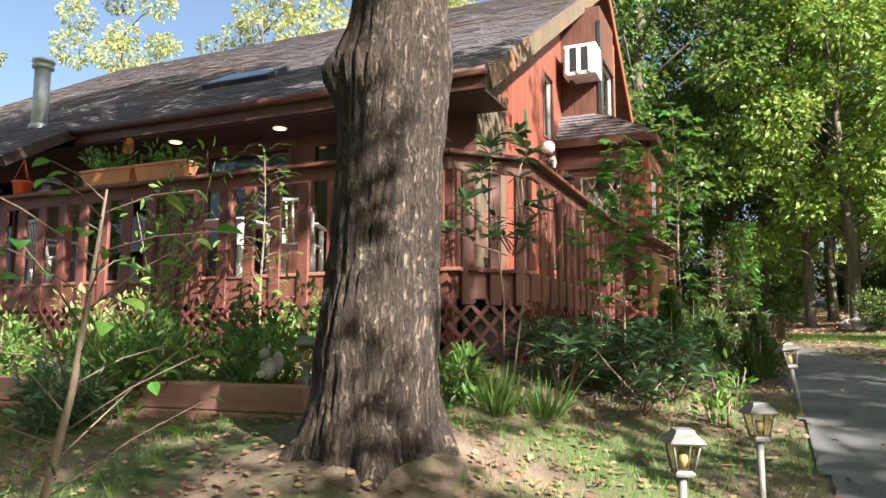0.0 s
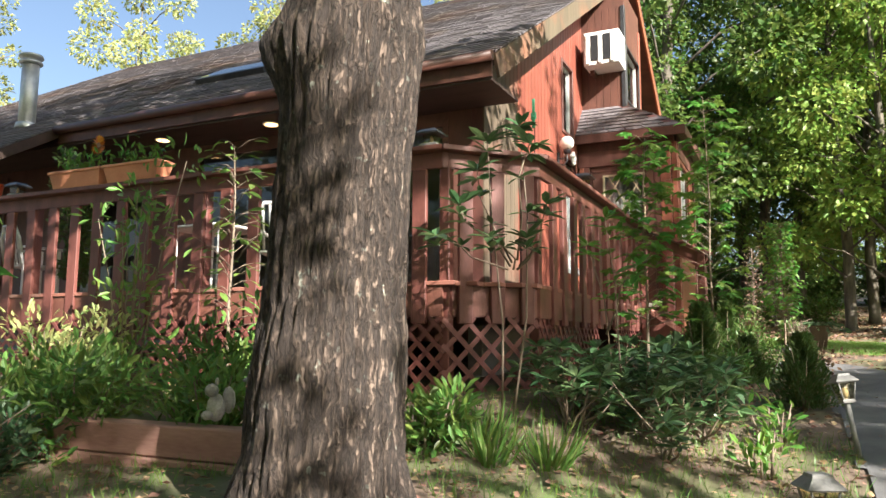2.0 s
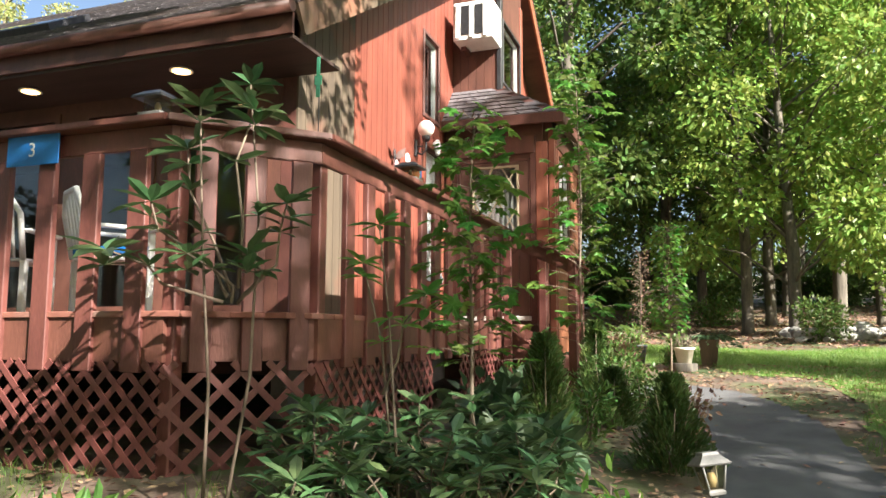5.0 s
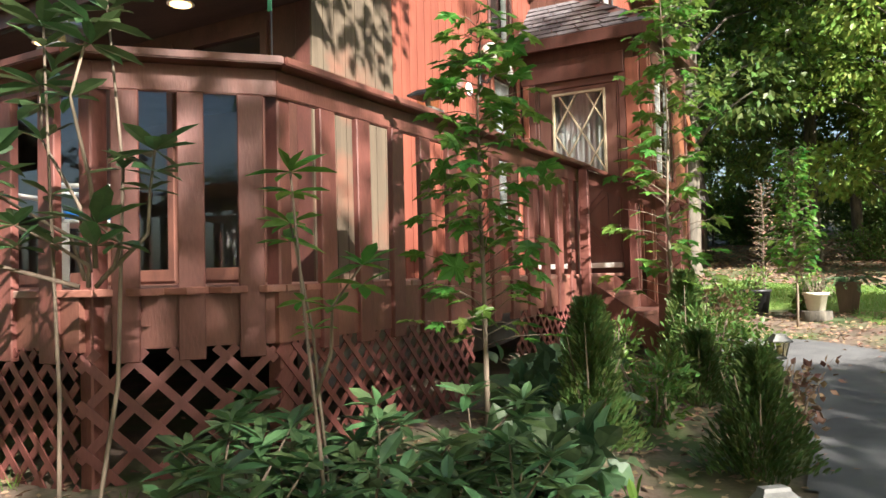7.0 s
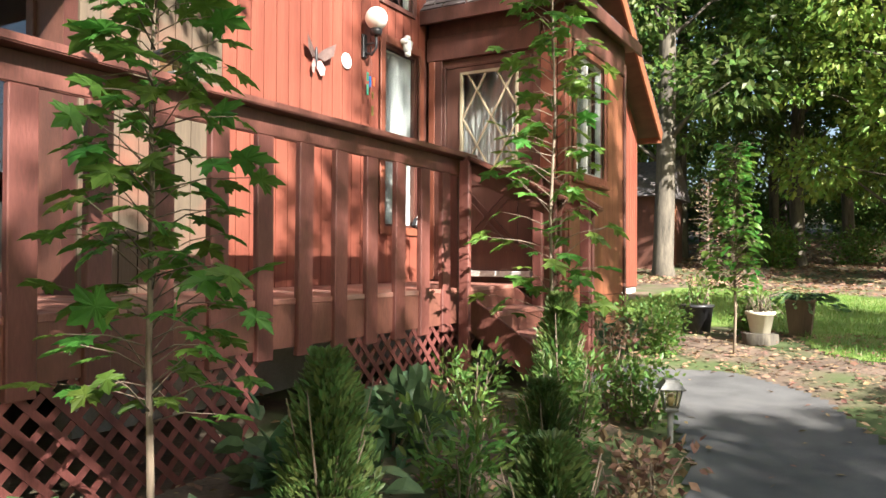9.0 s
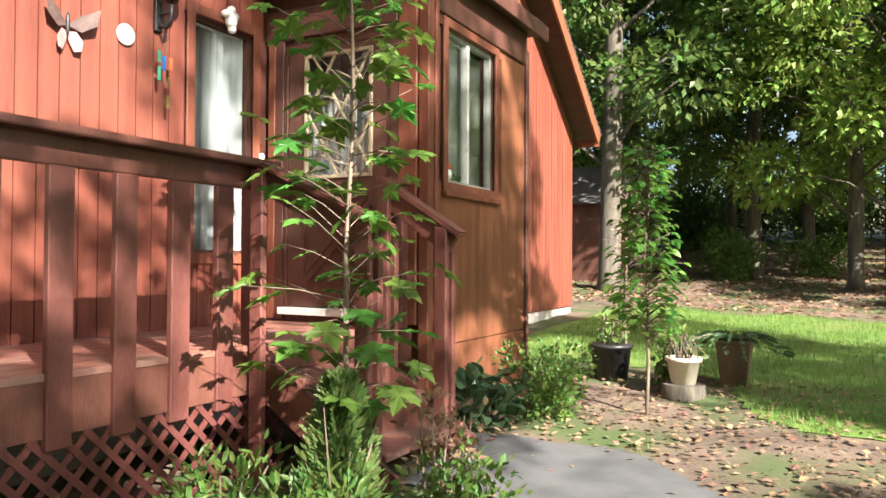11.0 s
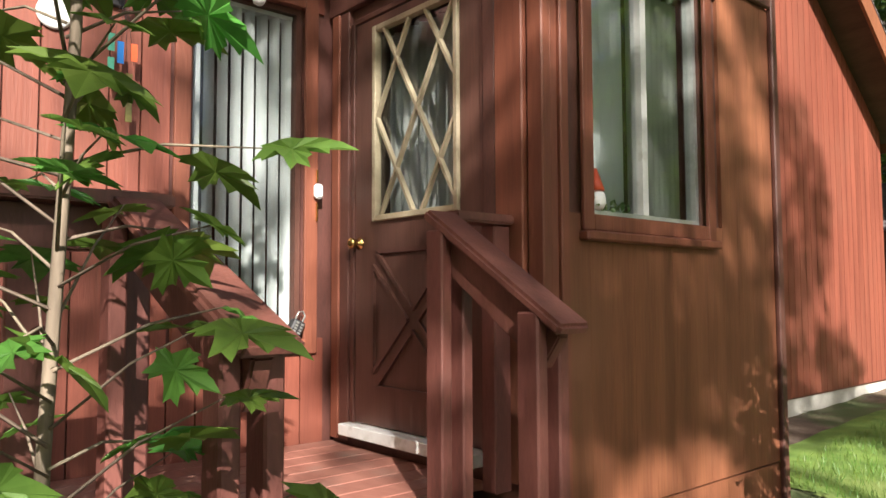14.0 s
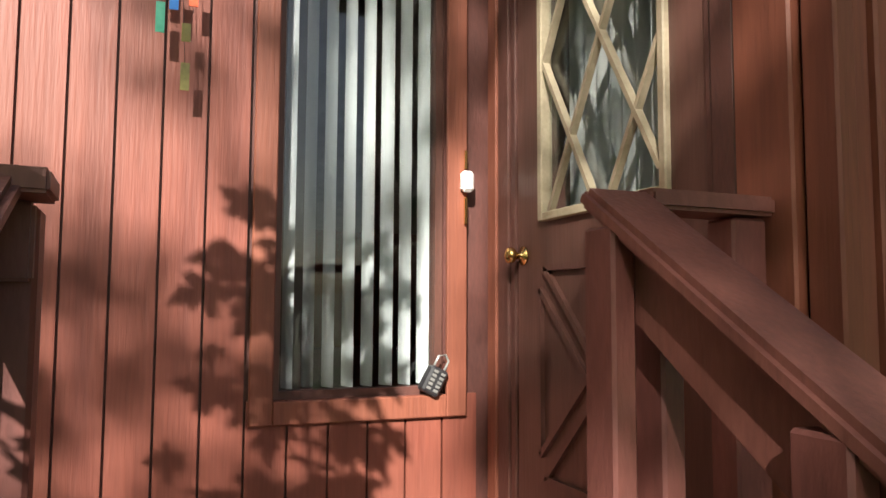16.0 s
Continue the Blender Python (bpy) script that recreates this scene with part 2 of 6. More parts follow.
def tube(bm, pts, radii, segs=7):
    pts = [Vector(p) for p in pts]
    rings = []
    for i, p in enumerate(pts):
        d = (pts[min(i + 1, len(pts) - 1)] - pts[max(i - 1, 0)]).normalized()
        a = d.cross(Vector((0.3, 1, 0.2))).normalized()
        b = d.cross(a)
        r = radii[i] if isinstance(radii, (list, tuple)) else radii
        rings.append([bm.verts.new(p + r * (math.cos(2 * math.pi * k / segs) * a + math.sin(2 * math.pi * k / segs) * b)) for k in range(segs)])
    for a, b in zip(rings, rings[1:]):
        for k in range(segs):
            bm.faces.new((a[k], a[(k + 1) % segs], b[(k + 1) % segs], b[k])).smooth = True
    bm.faces.new(rings[0][::-1])
    bm.faces.new(rings[-1])
    return bm


def mesh_of(bm, material, name="mesh"):
    bmesh.ops.recalc_face_normals(bm, faces=bm.faces)
    me = bpy.data.meshes.new(name)
    bm.to_mesh(me)
    bm.free()
    me.materials.append(material)
    return me


def part(name, bm, material, parent=None, label=""):
    ob = new(name, mesh_of(bm, material, name))
    if parent:
        ob.parent = parent
    if label:
        ob["label"] = label
    return ob


def thing(name, label, category, group="", kind="", at=(0, 0, 0)):
    ob = new(name)
    ob.location = at
    ob.empty_display_size = 0.1
    return tagged(ob, label, category, group, kind)


def solid(name, bm, material, label, category, kind="", group=""):
    return tagged(part(name, bm, material), label, category, group, kind)


def raw(name, verts, faces, material, parent=None):
    me = bpy.data.meshes.new(name)
    me.from_pydata(verts, [], faces)
    me.materials.append(material)
    ob = new(name, me)
    if parent:
        ob.parent = parent
    return ob


def smooth01(v):
    v = min(1.0, max(0.0, v))
    return v * v * (3 - 2 * v)


def interp(v, pairs):
    return float(np.interp(v, [p[0] for p in pairs], [p[1] for p in pairs]))


FAR = ((-60, -4.2), (-20, -2.9), (-13, -2.25), (-9, -1.6), (-4.5, -1.2), (-1, -0.9), (2, -0.74), (8, -0.5), (14, -0.15), (30, 1.0), (70, 5), (160, 12))
NEAR = ((-60, -4.2), (-20, -2.9), (-13, -2.15), (-9, -1.42), (-6.6, -1.02), (-1, -0.9), (2, -0.74), (8, -0.5), (14, -0.15), (30, 1.0), (70, 5), (160, 12))


def ground(x, y):
    s = smooth01((x - 1.0) / 2.2)
    z = interp(y, NEAR) * (1 - s) + interp(y, FAR) * s
    far = smooth01((abs(x) + abs(y) - 6) / 10)
    z += 0.05 * noise.noise((x * 0.5, y * 0.5, 0.3)) + 0.02 * noise.noise((x * 2.1, y * 2.1, 4.3)) + 0.3 * far * noise.noise((x * 0.12, y * 0.12, 7.7))
    z += 0.16 * math.exp(-((x - 1.28) ** 2 + (y + 8.9) ** 2) / 0.5)
    return z


# centre line of the path and half its width
PATH_LINE = ((5.2, -24), (4.6, -16), (4.25, -11), (4.05, -7.5), (3.95, -4.5), (3.8, -2.4), (3.35, -1.1), (2.75, -0.45), (2.1, -0.55))


def path_gap(x, y):
    """Distance from the path's edge, negative on the path."""
    best = 99.0
    for (ax, ay), (bx, by) in zip(PATH_LINE, PATH_LINE[1:]):
        dx, dy = bx - ax, by - ay
        t = min(1, max(0, ((x - ax) * dx + (y - ay) * dy) / (dx * dx + dy * dy)))
        best = min(best, math.hypot(x - ax - t * dx, y - ay - t * dy))
    return best - 0.55 - 0.05 * noise.noise((x * 1.5, y * 1.5, 2))


# ---- ground ----
def sheet(name, xs, ys, material, keep, lift=0.0):
    verts, index, faces = [], {}, []
    for i, x in enumerate(xs):
        for j, y in enumerate(ys):
            index[i, j] = len(verts)
            verts.append((x, y, ground(x, y) + lift))
    for i in range(len(xs) - 1):
        for j in range(len(ys) - 1):
            if keep((xs[i] + xs[i + 1]) / 2, (ys[j] + ys[j + 1]) / 2):
                faces.append((index[i, j], index[i + 1, j], index[i + 1, j + 1], index[i, j + 1]))
    ob = raw(name, verts, faces, material)
    for p in ob.data.polygons:
        p.use_smooth = True
    return ob


def steps(a, b, fine_a, fine_b, d, growth=1.35):
    out = list(np.arange(fine_a, fine_b + d / 2, d))
    s, v = d, fine_a
    while v > a:
        s *= growth
        v -= s
        out.insert(0, v)
    s, v = d, fine_b
    while v < b:
        s *= growth
        v += s
        out.append(v)
    return [float(v) for v in out]


tagged(sheet("ground", steps(-400, 400, -9, 9, 0.16), steps(-400, 500, -15, 18, 0.16), soil, lambda x, y: True),
       "brown forest soil under leaf litter and thin grass", "ground", kind="structure")
tagged(sheet("path", [float(v) for v in np.arange(1.5, 6.6, 0.06)], [float(v) for v in np.arange(-24, 0.8, 0.06)], asphalt, lambda x, y: path_gap(x, y) < 0 and not (x < 2.0), 0.015),
       "narrow grey asphalt garden path with worn edges", "path", kind="structure")


def on_lawn(x, y):
    return y > 0.6 + 0.5 * noise.noise((x * 0.8, y * 0.8, 1)) + 2.6 * smooth01((4.2 - x) / 1.6) and y < 9.6 + 0.6 * noise.noise((x, 1, 1)) and x > 0.5 or (x > 4.75 + 0.15 * noise.noise((1, y, 3)) and -6 < y < 9.6)


tagged(sheet("lawn", [float(v) for v in np.arange(0.5, 12, 0.07)], [float(v) for v in np.arange(-6, 10.4, 0.07)], lawn_m, on_lawn, 0.008),
       "mown green lawn beside the house", "lawn", kind="structure")

# ---- house ----
EAVE_Y, EAVE_Z, RIDGE_Y, RIDGE_Z, TIP_Y, TIP_Z = -4.82, 2.37, 2.7, 6.95, 8.4, 2.7
X_RAKE, X_END, CORNER_Y, FAR_Y, DECK = 0.42, -13.0, -4.02, 8.16, -0.12


def under_roof(y):
    if y < RIDGE_Y:
        return EAVE_Z + (RIDGE_Z - EAVE_Z) * (y - EAVE_Y) / (RIDGE_Y - EAVE_Y) - 0.16
    return RIDGE_Z + (TIP_Z - RIDGE_Z) * (y - RIDGE_Y) / (TIP_Y - RIDGE_Y) - 0.16


def prism_x(poly_yz, x0, x1):
    bm = bmesh.new()
    a = [bm.verts.new((x0, y, z)) for y, z in poly_yz]
    b = [bm.verts.new((x1, y, z)) for y, z in poly_yz]
    bm.faces.new(a[::-1])
    bm.faces.new(b)
    for i in range(len(a)):
        j = (i + 1) % len(a)
        bm.faces.new((a[i], a[j], b[j], b[i]))
    return bm


WIN = (-0.81, -0.18, 0.43, 2.22)      # tall window in the gable wall: y0, y1, z0, z1
UPWIN = (-0.86, -0.32, 2.64, 3.72)


def gable_backing(wall):
    """Inner leaf of the gable wall with its two window openings."""
    cols = sorted({CORNER_Y, WIN[0], WIN[1], UPWIN[0], UPWIN[1], RIDGE_Y, FAR_Y})
    for y0, y1 in zip(cols, cols[1:]):
        mid = (y0 + y1) / 2
        holes = sorted((h[2], h[3]) for h in (WIN, UPWIN) if h[0] < mid < h[1])
        z = -0.42
        for lo, hi in holes + [(None, None)]:
            if lo is None:
                sub = prism_x([(y0, z), (y1, z), (y1, under_roof(y1)), (y0, under_roof(y0))], -0.16, -0.02)
            else:
                sub = prism_x([(y0, z), (y1, z), (y1, lo), (y0, lo)], -0.16, -0.02)
                z = hi
            part("wall_panel", sub, trim_m, wall)


wall_gable = thing("wall_gable", "red-stained vertical plank gable wall", "wall", kind="structure")
gable_backing(wall_gable)
pitch = 0.142
y = CORNER_Y
while y < FAR_Y - 0.02:
    y1 = min(y + pitch - 0.009, FAR_Y)
    spans, z = [], -0.40
    for h in (WIN, UPWIN):
        if h[0] - 0.02 < y1 and y < h[1] + 0.02:
            spans.append((z, h[2]))
            z = h[3]
    spans.append((z, None))
    for lo, hi in spans:
        if 0.0 < (y + y1) / 2 < 2.0 and hi is None and lo < 2.5:
            lo = 2.6
        top0, top1 = (hi, hi) if hi is not None else (under_roof(y), under_roof(y1))
        bm = prism_x([(y, lo), (y1, lo), (y1, top1), (y, top0)], -0.02, 0.0)
        # first metre of planks: weathered tone with the corner's shade in it
        part("plank", bm, faded_shaded if y < -3.0 else siding, wall_gable)
    y += pitch

# foundation under the far stretch of the gable
solid("foundation", boxed((-0.2, CORNER_Y, -1.3), (-0.03, FAR_Y, -0.40)), concrete, "pale concrete block foundation under the siding", "foundation", "structure")

# front wall under the porch roof, with its glass doors
front = thing("wall_front", "dark red-brown plank front wall behind the deck", "wall", kind="structure")
GLASS = [(-1.35, -0.45), (-2.45, -1.55), (-4.3, -2.75), (-6.6, -5.2), (-9.5, -8.3)]
edges = [0.0]
for a, b in GLASS:
    edges += [b, a]
edges.append(X_END)
Y0, Y1 = CORNER_Y + 0.001, CORNER_Y + 0.14
for i in range(0, len(edges), 2):
    part("wall_panel", boxed((edges[i + 1], Y0, -0.6), (edges[i] - 0.165 * (i == 0), Y1, 2.72)), trim_m, front)
for a, b in GLASS:
    part("wall_panel", boxed((a, Y0, 1.98), (b, Y1, 2.72)), trim_m, front)
    part("wall_panel", boxed((a, Y0, -0.6), (b, Y1, DECK + 0.03)), trim_m, front)
for k, (a, b) in enumerate(GLASS):
    w = thing(f"window_{k + 3}", "glass patio door in a dark wood frame", "window", "patio doors", "structure")
    fr = bmesh.new()
    for lo, hi in (((a, 0, DECK + 0.03), (a + 0.07, 0, 1.98)), ((b - 0.07, 0, DECK + 0.03), (b, 0, 1.98)), ((a + 0.07, 0, 1.90), (b - 0.07, 0, 1.98)), ((a + 0.07, 0, DECK + 0.03), (b - 0.07, 0, DECK + 0.13))):
        box(fr, (lo[0], Y0 - 0.02, lo[2]), (hi[0], Y0 + 0.06, hi[2]))
    part("window_frame", fr, trim_m, w)
    p = part("pane", boxed((a + 0.07, Y0 + 0.01, DECK + 0.13), (b - 0.07, Y0 + 0.02, 1.90)), pane_m, w)
    p.visible_shadow = False

# rear, left and inner walls close the house
solid("wall_back", boxed((X_END, FAR_Y - 0.15, -0.6), (-0.165, FAR_Y, 2.75)), siding, "red plank rear wall of the house", "wall", "structure")
solid("wall_side", prism_x([(CORNER_Y, -0.6), (FAR_Y, -0.6), (FAR_Y, under_roof(FAR_Y)), (RIDGE_Y, under_roof(RIDGE_Y)), (CORNER_Y, under_roof(CORNER_Y))], X_END - 0.15, X_END), siding, "red plank side wall of the house", "wall", "structure")
solid("floor_inside", boxed((X_END, CORNER_Y + 0.15, -0.6), (-0.17, FAR_Y - 0.16, -0.1)), unlit_in, "near-black floor of the unlit house interior", "floor", "structure")
solid("ceiling_inside", boxed((X_END, CORNER_Y + 0.15, 2.35), (-0.17, FAR_Y - 0.16, 2.45)), inner, "plain ceiling inside the house", "ceiling", "structure")
solid("wall_inside", boxed((X_END, -0.6, -0.1), (-0.9, -0.5, 2.35)), inner, "plain partition wall inside the house", "wall", "structure")


# roof: decks and rows of shingles
def slope_frame(ya, za, yb, zb):
    d = Vector((0, yb - ya, zb - za))
    length = d.length
    d.normalize()
    n = Vector((1, 0, 0)).cross(d)
    if n.z < 0:
        n = -n
    return Vector((0, ya, za)), d, n, length


def slab(o, d, n, x0, x1, s0, s1, h0, h1):
    bm = bmesh.new()
    vs = [bm.verts.new(Vector((x, 0, 0)) + o + d * s + n * h) for h in (h0, h1) for s in (s0, s1) for x in (x0, x1)]
    for f in ((0, 1, 3, 2), (4, 6, 7, 5), (0, 4, 5, 1), (2, 3, 7, 6), (0, 2, 6, 4), (1, 5, 7, 3)):
        bm.faces.new([vs[i] for i in f])
    return bm


roof = thing("roof", "weathered grey-brown asphalt shingle gable roof", "roof", kind="structure")
NO, ND, NN, NL = slope_frame(EAVE_Y, EAVE_Z, RIDGE_Y, RIDGE_Z)
FO, FD, FN, FL = slope_frame(TIP_Y, TIP_Z, RIDGE_Y, RIDGE_Z)
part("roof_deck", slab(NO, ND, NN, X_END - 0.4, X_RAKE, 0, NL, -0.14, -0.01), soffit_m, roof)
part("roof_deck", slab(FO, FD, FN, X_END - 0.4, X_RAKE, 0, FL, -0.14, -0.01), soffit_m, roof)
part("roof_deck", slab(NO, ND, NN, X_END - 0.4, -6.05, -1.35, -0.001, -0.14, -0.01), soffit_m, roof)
part("rake_board", slab(NO, ND, NN, X_RAKE + 0.001, X_RAKE + 0.035, -0.02, NL, -0.27, -0.015), faded_shaded, roof, "greenish weathered rake board")
part("rake_board", slab(FO, FD, FN, X_RAKE + 0.001, X_RAKE + 0.035, -0.02, FL, -0.24, -0.015), siding, roof, "red rake board")
part("fascia", boxed((-6.05, EAVE_Y - 0.03, EAVE_Z - 0.27), (X_RAKE, EAVE_Y - 0.001, EAVE_Z - 0.10)), trim_m, roof)
part("fascia", boxed((-0.2, TIP_Y + 0.001, TIP_Z - 0.22), (X_RAKE, TIP_Y + 0.03, TIP_Z - 0.05)), siding, roof)
gut = bmesh.new()
tube(gut, [(-6.05, EAVE_Y - 0.085, EAVE_Z - 0.09), (X_RAKE + 0.03, EAVE_Y - 0.085, EAVE_Z - 0.07)], 0.055, 10)
part("gutter", gut, trim_m, roof, "brown half-round eaves gutter")
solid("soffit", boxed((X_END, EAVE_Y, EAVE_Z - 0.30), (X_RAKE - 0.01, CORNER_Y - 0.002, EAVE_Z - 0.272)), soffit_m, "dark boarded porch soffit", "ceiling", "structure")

# deck, with boards as parts
deck = thing("deck", "red-stained timber deck with plank floor", "deck", kind="structure")
RX, RY0, RY1 = 1.22, -1.22, -5.78      # side rail
CX, CY = 0.62, -6.42                   # chamfer's other end
part("rim_joist", boxed((RX - 0.05, RY1, DECK - 0.28), (RX - 0.005, RY0 + 0.8, DECK - 0.03)), railing, deck)
part("rim_joist", boxed((-9.0, CY + 0.005, DECK - 0.28), (CX, CY + 0.05, DECK - 0.03)), railing, deck)
k = 0
yy = CORNER_Y - 0.005
while yy > CY + 0.1:
    end = RX if yy > RY1 else RX - (RY1 - yy) * (RX - CX) / (RY1 - CY)
    part("deck_board", boxed((-9.0, yy - 0.135, DECK - 0.035), (end, yy, DECK), 0.004), deck_m, deck)
    yy -= 0.142
xx = 0.012
while xx < RX:
    part("deck_board", boxed((xx, CORNER_Y, DECK - 0.035), (min(xx + 0.135, RX), -0.004, DECK), 0.004), deck_m, deck)
    xx += 0.142


# ---- entry bay ----
BX, BY = 1.53, 2.0
BW = (0.33, 1.25, 1.0, 2.22)           # bay window: y0, y1, z0, z1
bay = thing("wall_bay", "red-stained plank entry bay beside the deck", "wall", kind="structure")
for lo, hi in (((BX - 0.14, 0.06, -0.95), (BX - 0.02, BY, BW[2])), ((BX - 0.14, 0.06, BW[3]), (BX - 0.02, BY, 2.62)),
               ((BX - 0.14, 0.06, BW[2]), (BX - 0.02, BW[0], BW[3])), ((BX - 0.14, BW[1], BW[2]), (BX - 0.02, BY, BW[3])),
               ((0.0, BY - 0.12, -0.95), (BX - 0.14, BY, 2.62)), ((0.0, 0.02, 2.14), (BX - 0.14, 0.12, 2.62)),
               ((0.0, 0.02, -0.95), (0.19, 0.12, 2.14)), ((1.22, 0.02, -0.95), (BX - 0.14, 0.12, 2.14)), ((0.19, 0.02, -0.95), (1.22, 0.12, -0.06))):
    part("wall_panel", boxed(lo, hi), trim_m, bay)
y = 0.165
while y < BY - 0.02:
    y1 = min(y + 0.152, BY)
    for lo, hi in ((-0.9, -0.28), (-0.27, BW[2] - 0.0), (BW[3], 2.3)) if y1 > BW[0] - 0.02 and y < BW[1] + 0.02 else ((-0.9, -0.28), (-0.27, 2.3)):
        part("plank", boxed((BX - 0.02, y, lo), (BX, y1 + 0.0025, hi)), siding, bay)
    y += 0.156
for y0, y1, dx in ((0.0, 0.055, 0.025), (0.057, 0.105, 0.015), (0.107, 0.158, 0.03)):
    part("corner_board", boxed((BX - 0.06, y0, -0.9), (BX + dx, y1, 2.5), 0.006), siding, bay)
part("corner_board", boxed((BX + 0.001, BY - 0.03, -0.8), (BX + 0.03, BY + 0.03, 2.45), 0.006), trim_m, bay)
part("frieze_board", boxed((BX + 0.001, 0.16, 2.3), (BX + 0.03, BY - 0.03, 2.62), 0.006), trim_m, bay)
part("corner_board", boxed((1.30, -0.018, -0.1), (1.46, 0.019, 2.35), 0.006), siding, bay)
part("frieze_board", boxed((0.0, -0.022, 2.2), (1.29, 0.019, 2.45), 0.006), trim_m, bay)
solid("bay_floor", boxed((0.02, 0.13, -0.3), (BX - 0.15, BY - 0.13, -0.08)), unlit_in, "near-black floor of the unlit entry bay", "floor", "structure")

# bay roof: four sloping planes of shingles that meet the upper bay
bay_roof = thing("bay_roof", "small hipped shingle roof over the entry bay", "roof", kind="structure")
UX, UY0, UY1, UZ = 0.72, 0.34, 1.66, 3.27
E0 = [(0.0, -0.14), (BX + 0.15, -0.14), (BX + 0.15, BY + 0.14), (0.0, BY + 0.14)]
U0 = [(0.0, UY0), (UX, UY0), (UX, UY1), (0.0, UY1)]


def course(p, q, r, s, material, parent, rows=8):
    """Lapped shingle courses on the quad p q (eave) r s (top)."""
    p, q, r, s = (Vector(v) for v in (p, q, r, s))
    n = (q - p).cross(s - p).normalized()
    if n.z < 0:
        n = -n
    for i in range(rows):
        a, b = i / rows, (i + 1.12) / rows
        L0, R0, L1, R1 = p.lerp(s, a), q.lerp(r, a), p.lerp(s, min(b, 1)), q.lerp(r, min(b, 1))
        cnt = max(1, round((R0 - L0).length / 0.30))
        for j in range(cnt):
            u0, u1 = (j + (0.0 if i % 2 else 0.5) - 0.5) / cnt, (j + (0.0 if i % 2 else 0.5) + 0.5) / cnt - 0.012
            u0, u1 = max(0, u0), min(1, u1)
            if u1 - u0 < 0.01:
                continue
            bm = bmesh.new()
            lo = [L0.lerp(R0, u0), L0.lerp(R0, u1), L1.lerp(R1, u1), L1.lerp(R1, u0)]
            h = [0.026 + random.uniform(-0.003, 0.004)] * 2 + [0.012] * 2
            t = [bm.verts.new(v + n * k) for v, k in zip(lo, h)]
            d = [bm.verts.new(v + n * 0.002) for v in lo]
            bm.faces.new(t)
            for k in range(4):
                bm.faces.new((t[k], d[k], d[(k + 1) % 4], t[(k + 1) % 4]))
            part("shingle", bm, material, parent)


ZE = 2.70
deck_bm = bmesh.new()
ev = [deck_bm.verts.new((x, y, ZE)) for x, y in E0]
uv = [deck_bm.verts.new((x, y, UZ)) for x, y in U0]
el = [deck_bm.verts.new((x, y, ZE - 0.06)) for x, y in E0]
for i in range(4):
    j = (i + 1) % 4
    deck_bm.faces.new((ev[i], ev[j], uv[j], uv[i]))
    deck_bm.faces.new((el[i], el[j], ev[j], ev[i]))
deck_bm.faces.new(el[::-1])
deck_bm.faces.new(uv)
part("roof_deck", deck_bm, trim_m, bay_roof)
for i in range(3):
    course((*E0[i], ZE), (*E0[i + 1], ZE), (*U0[i + 1], UZ), (*U0[i], UZ), shingle, bay_roof)
for lo, hi in (((0.0, -0.17, 2.56), (BX + 0.18, -0.142, 2.705)), ((BX + 0.152, -0.14, 2.56), (BX + 0.18, BY + 0.17, 2.705))):
    part("fascia", boxed(lo, hi, 0.006), trim_m, bay_roof)
part("soffit_board", boxed((0.0, -0.14, 2.625), (BX + 0.15, BY + 0.14, 2.638)), trim_m, bay_roof)

upper = thing("upper_bay", "brown plank upper bay under the rake", "wall", kind="structure")
x = 0.0
while x < UX - 0.02:
    part("plank", boxed((x, UY0, 3.05), (min(x + 0.115, UX), UY0 + 0.03, 5.0)), trim_m, upper)
    x += 0.12
part("wall_panel", boxed((0.0, UY0 + 0.031, 3.0), (UX - 0.002, UY1, 3.4)), trim_m, upper)
part("wall_panel", boxed((0.0, UY0 + 0.031, 4.35), (UX - 0.002, UY1, 5.3)), trim_m, upper)
part("corner_board", boxed((UX - 0.05, UY0 - 0.02, 3.2), (UX + 0.02, UY0 + 0.09, 5.0), 0.005), black_m, upper, "black window edge strip")
part("corner_board", boxed((UX - 0.05, UY1 - 0.12, 3.2), (UX + 0.02, UY1 + 0.02, 5.0), 0.005), siding, upper)
part("wall_panel", boxed((0.0, UY1 - 0.1, 3.4), (UX - 0.06, UY1, 4.35)), trim_m, upper)


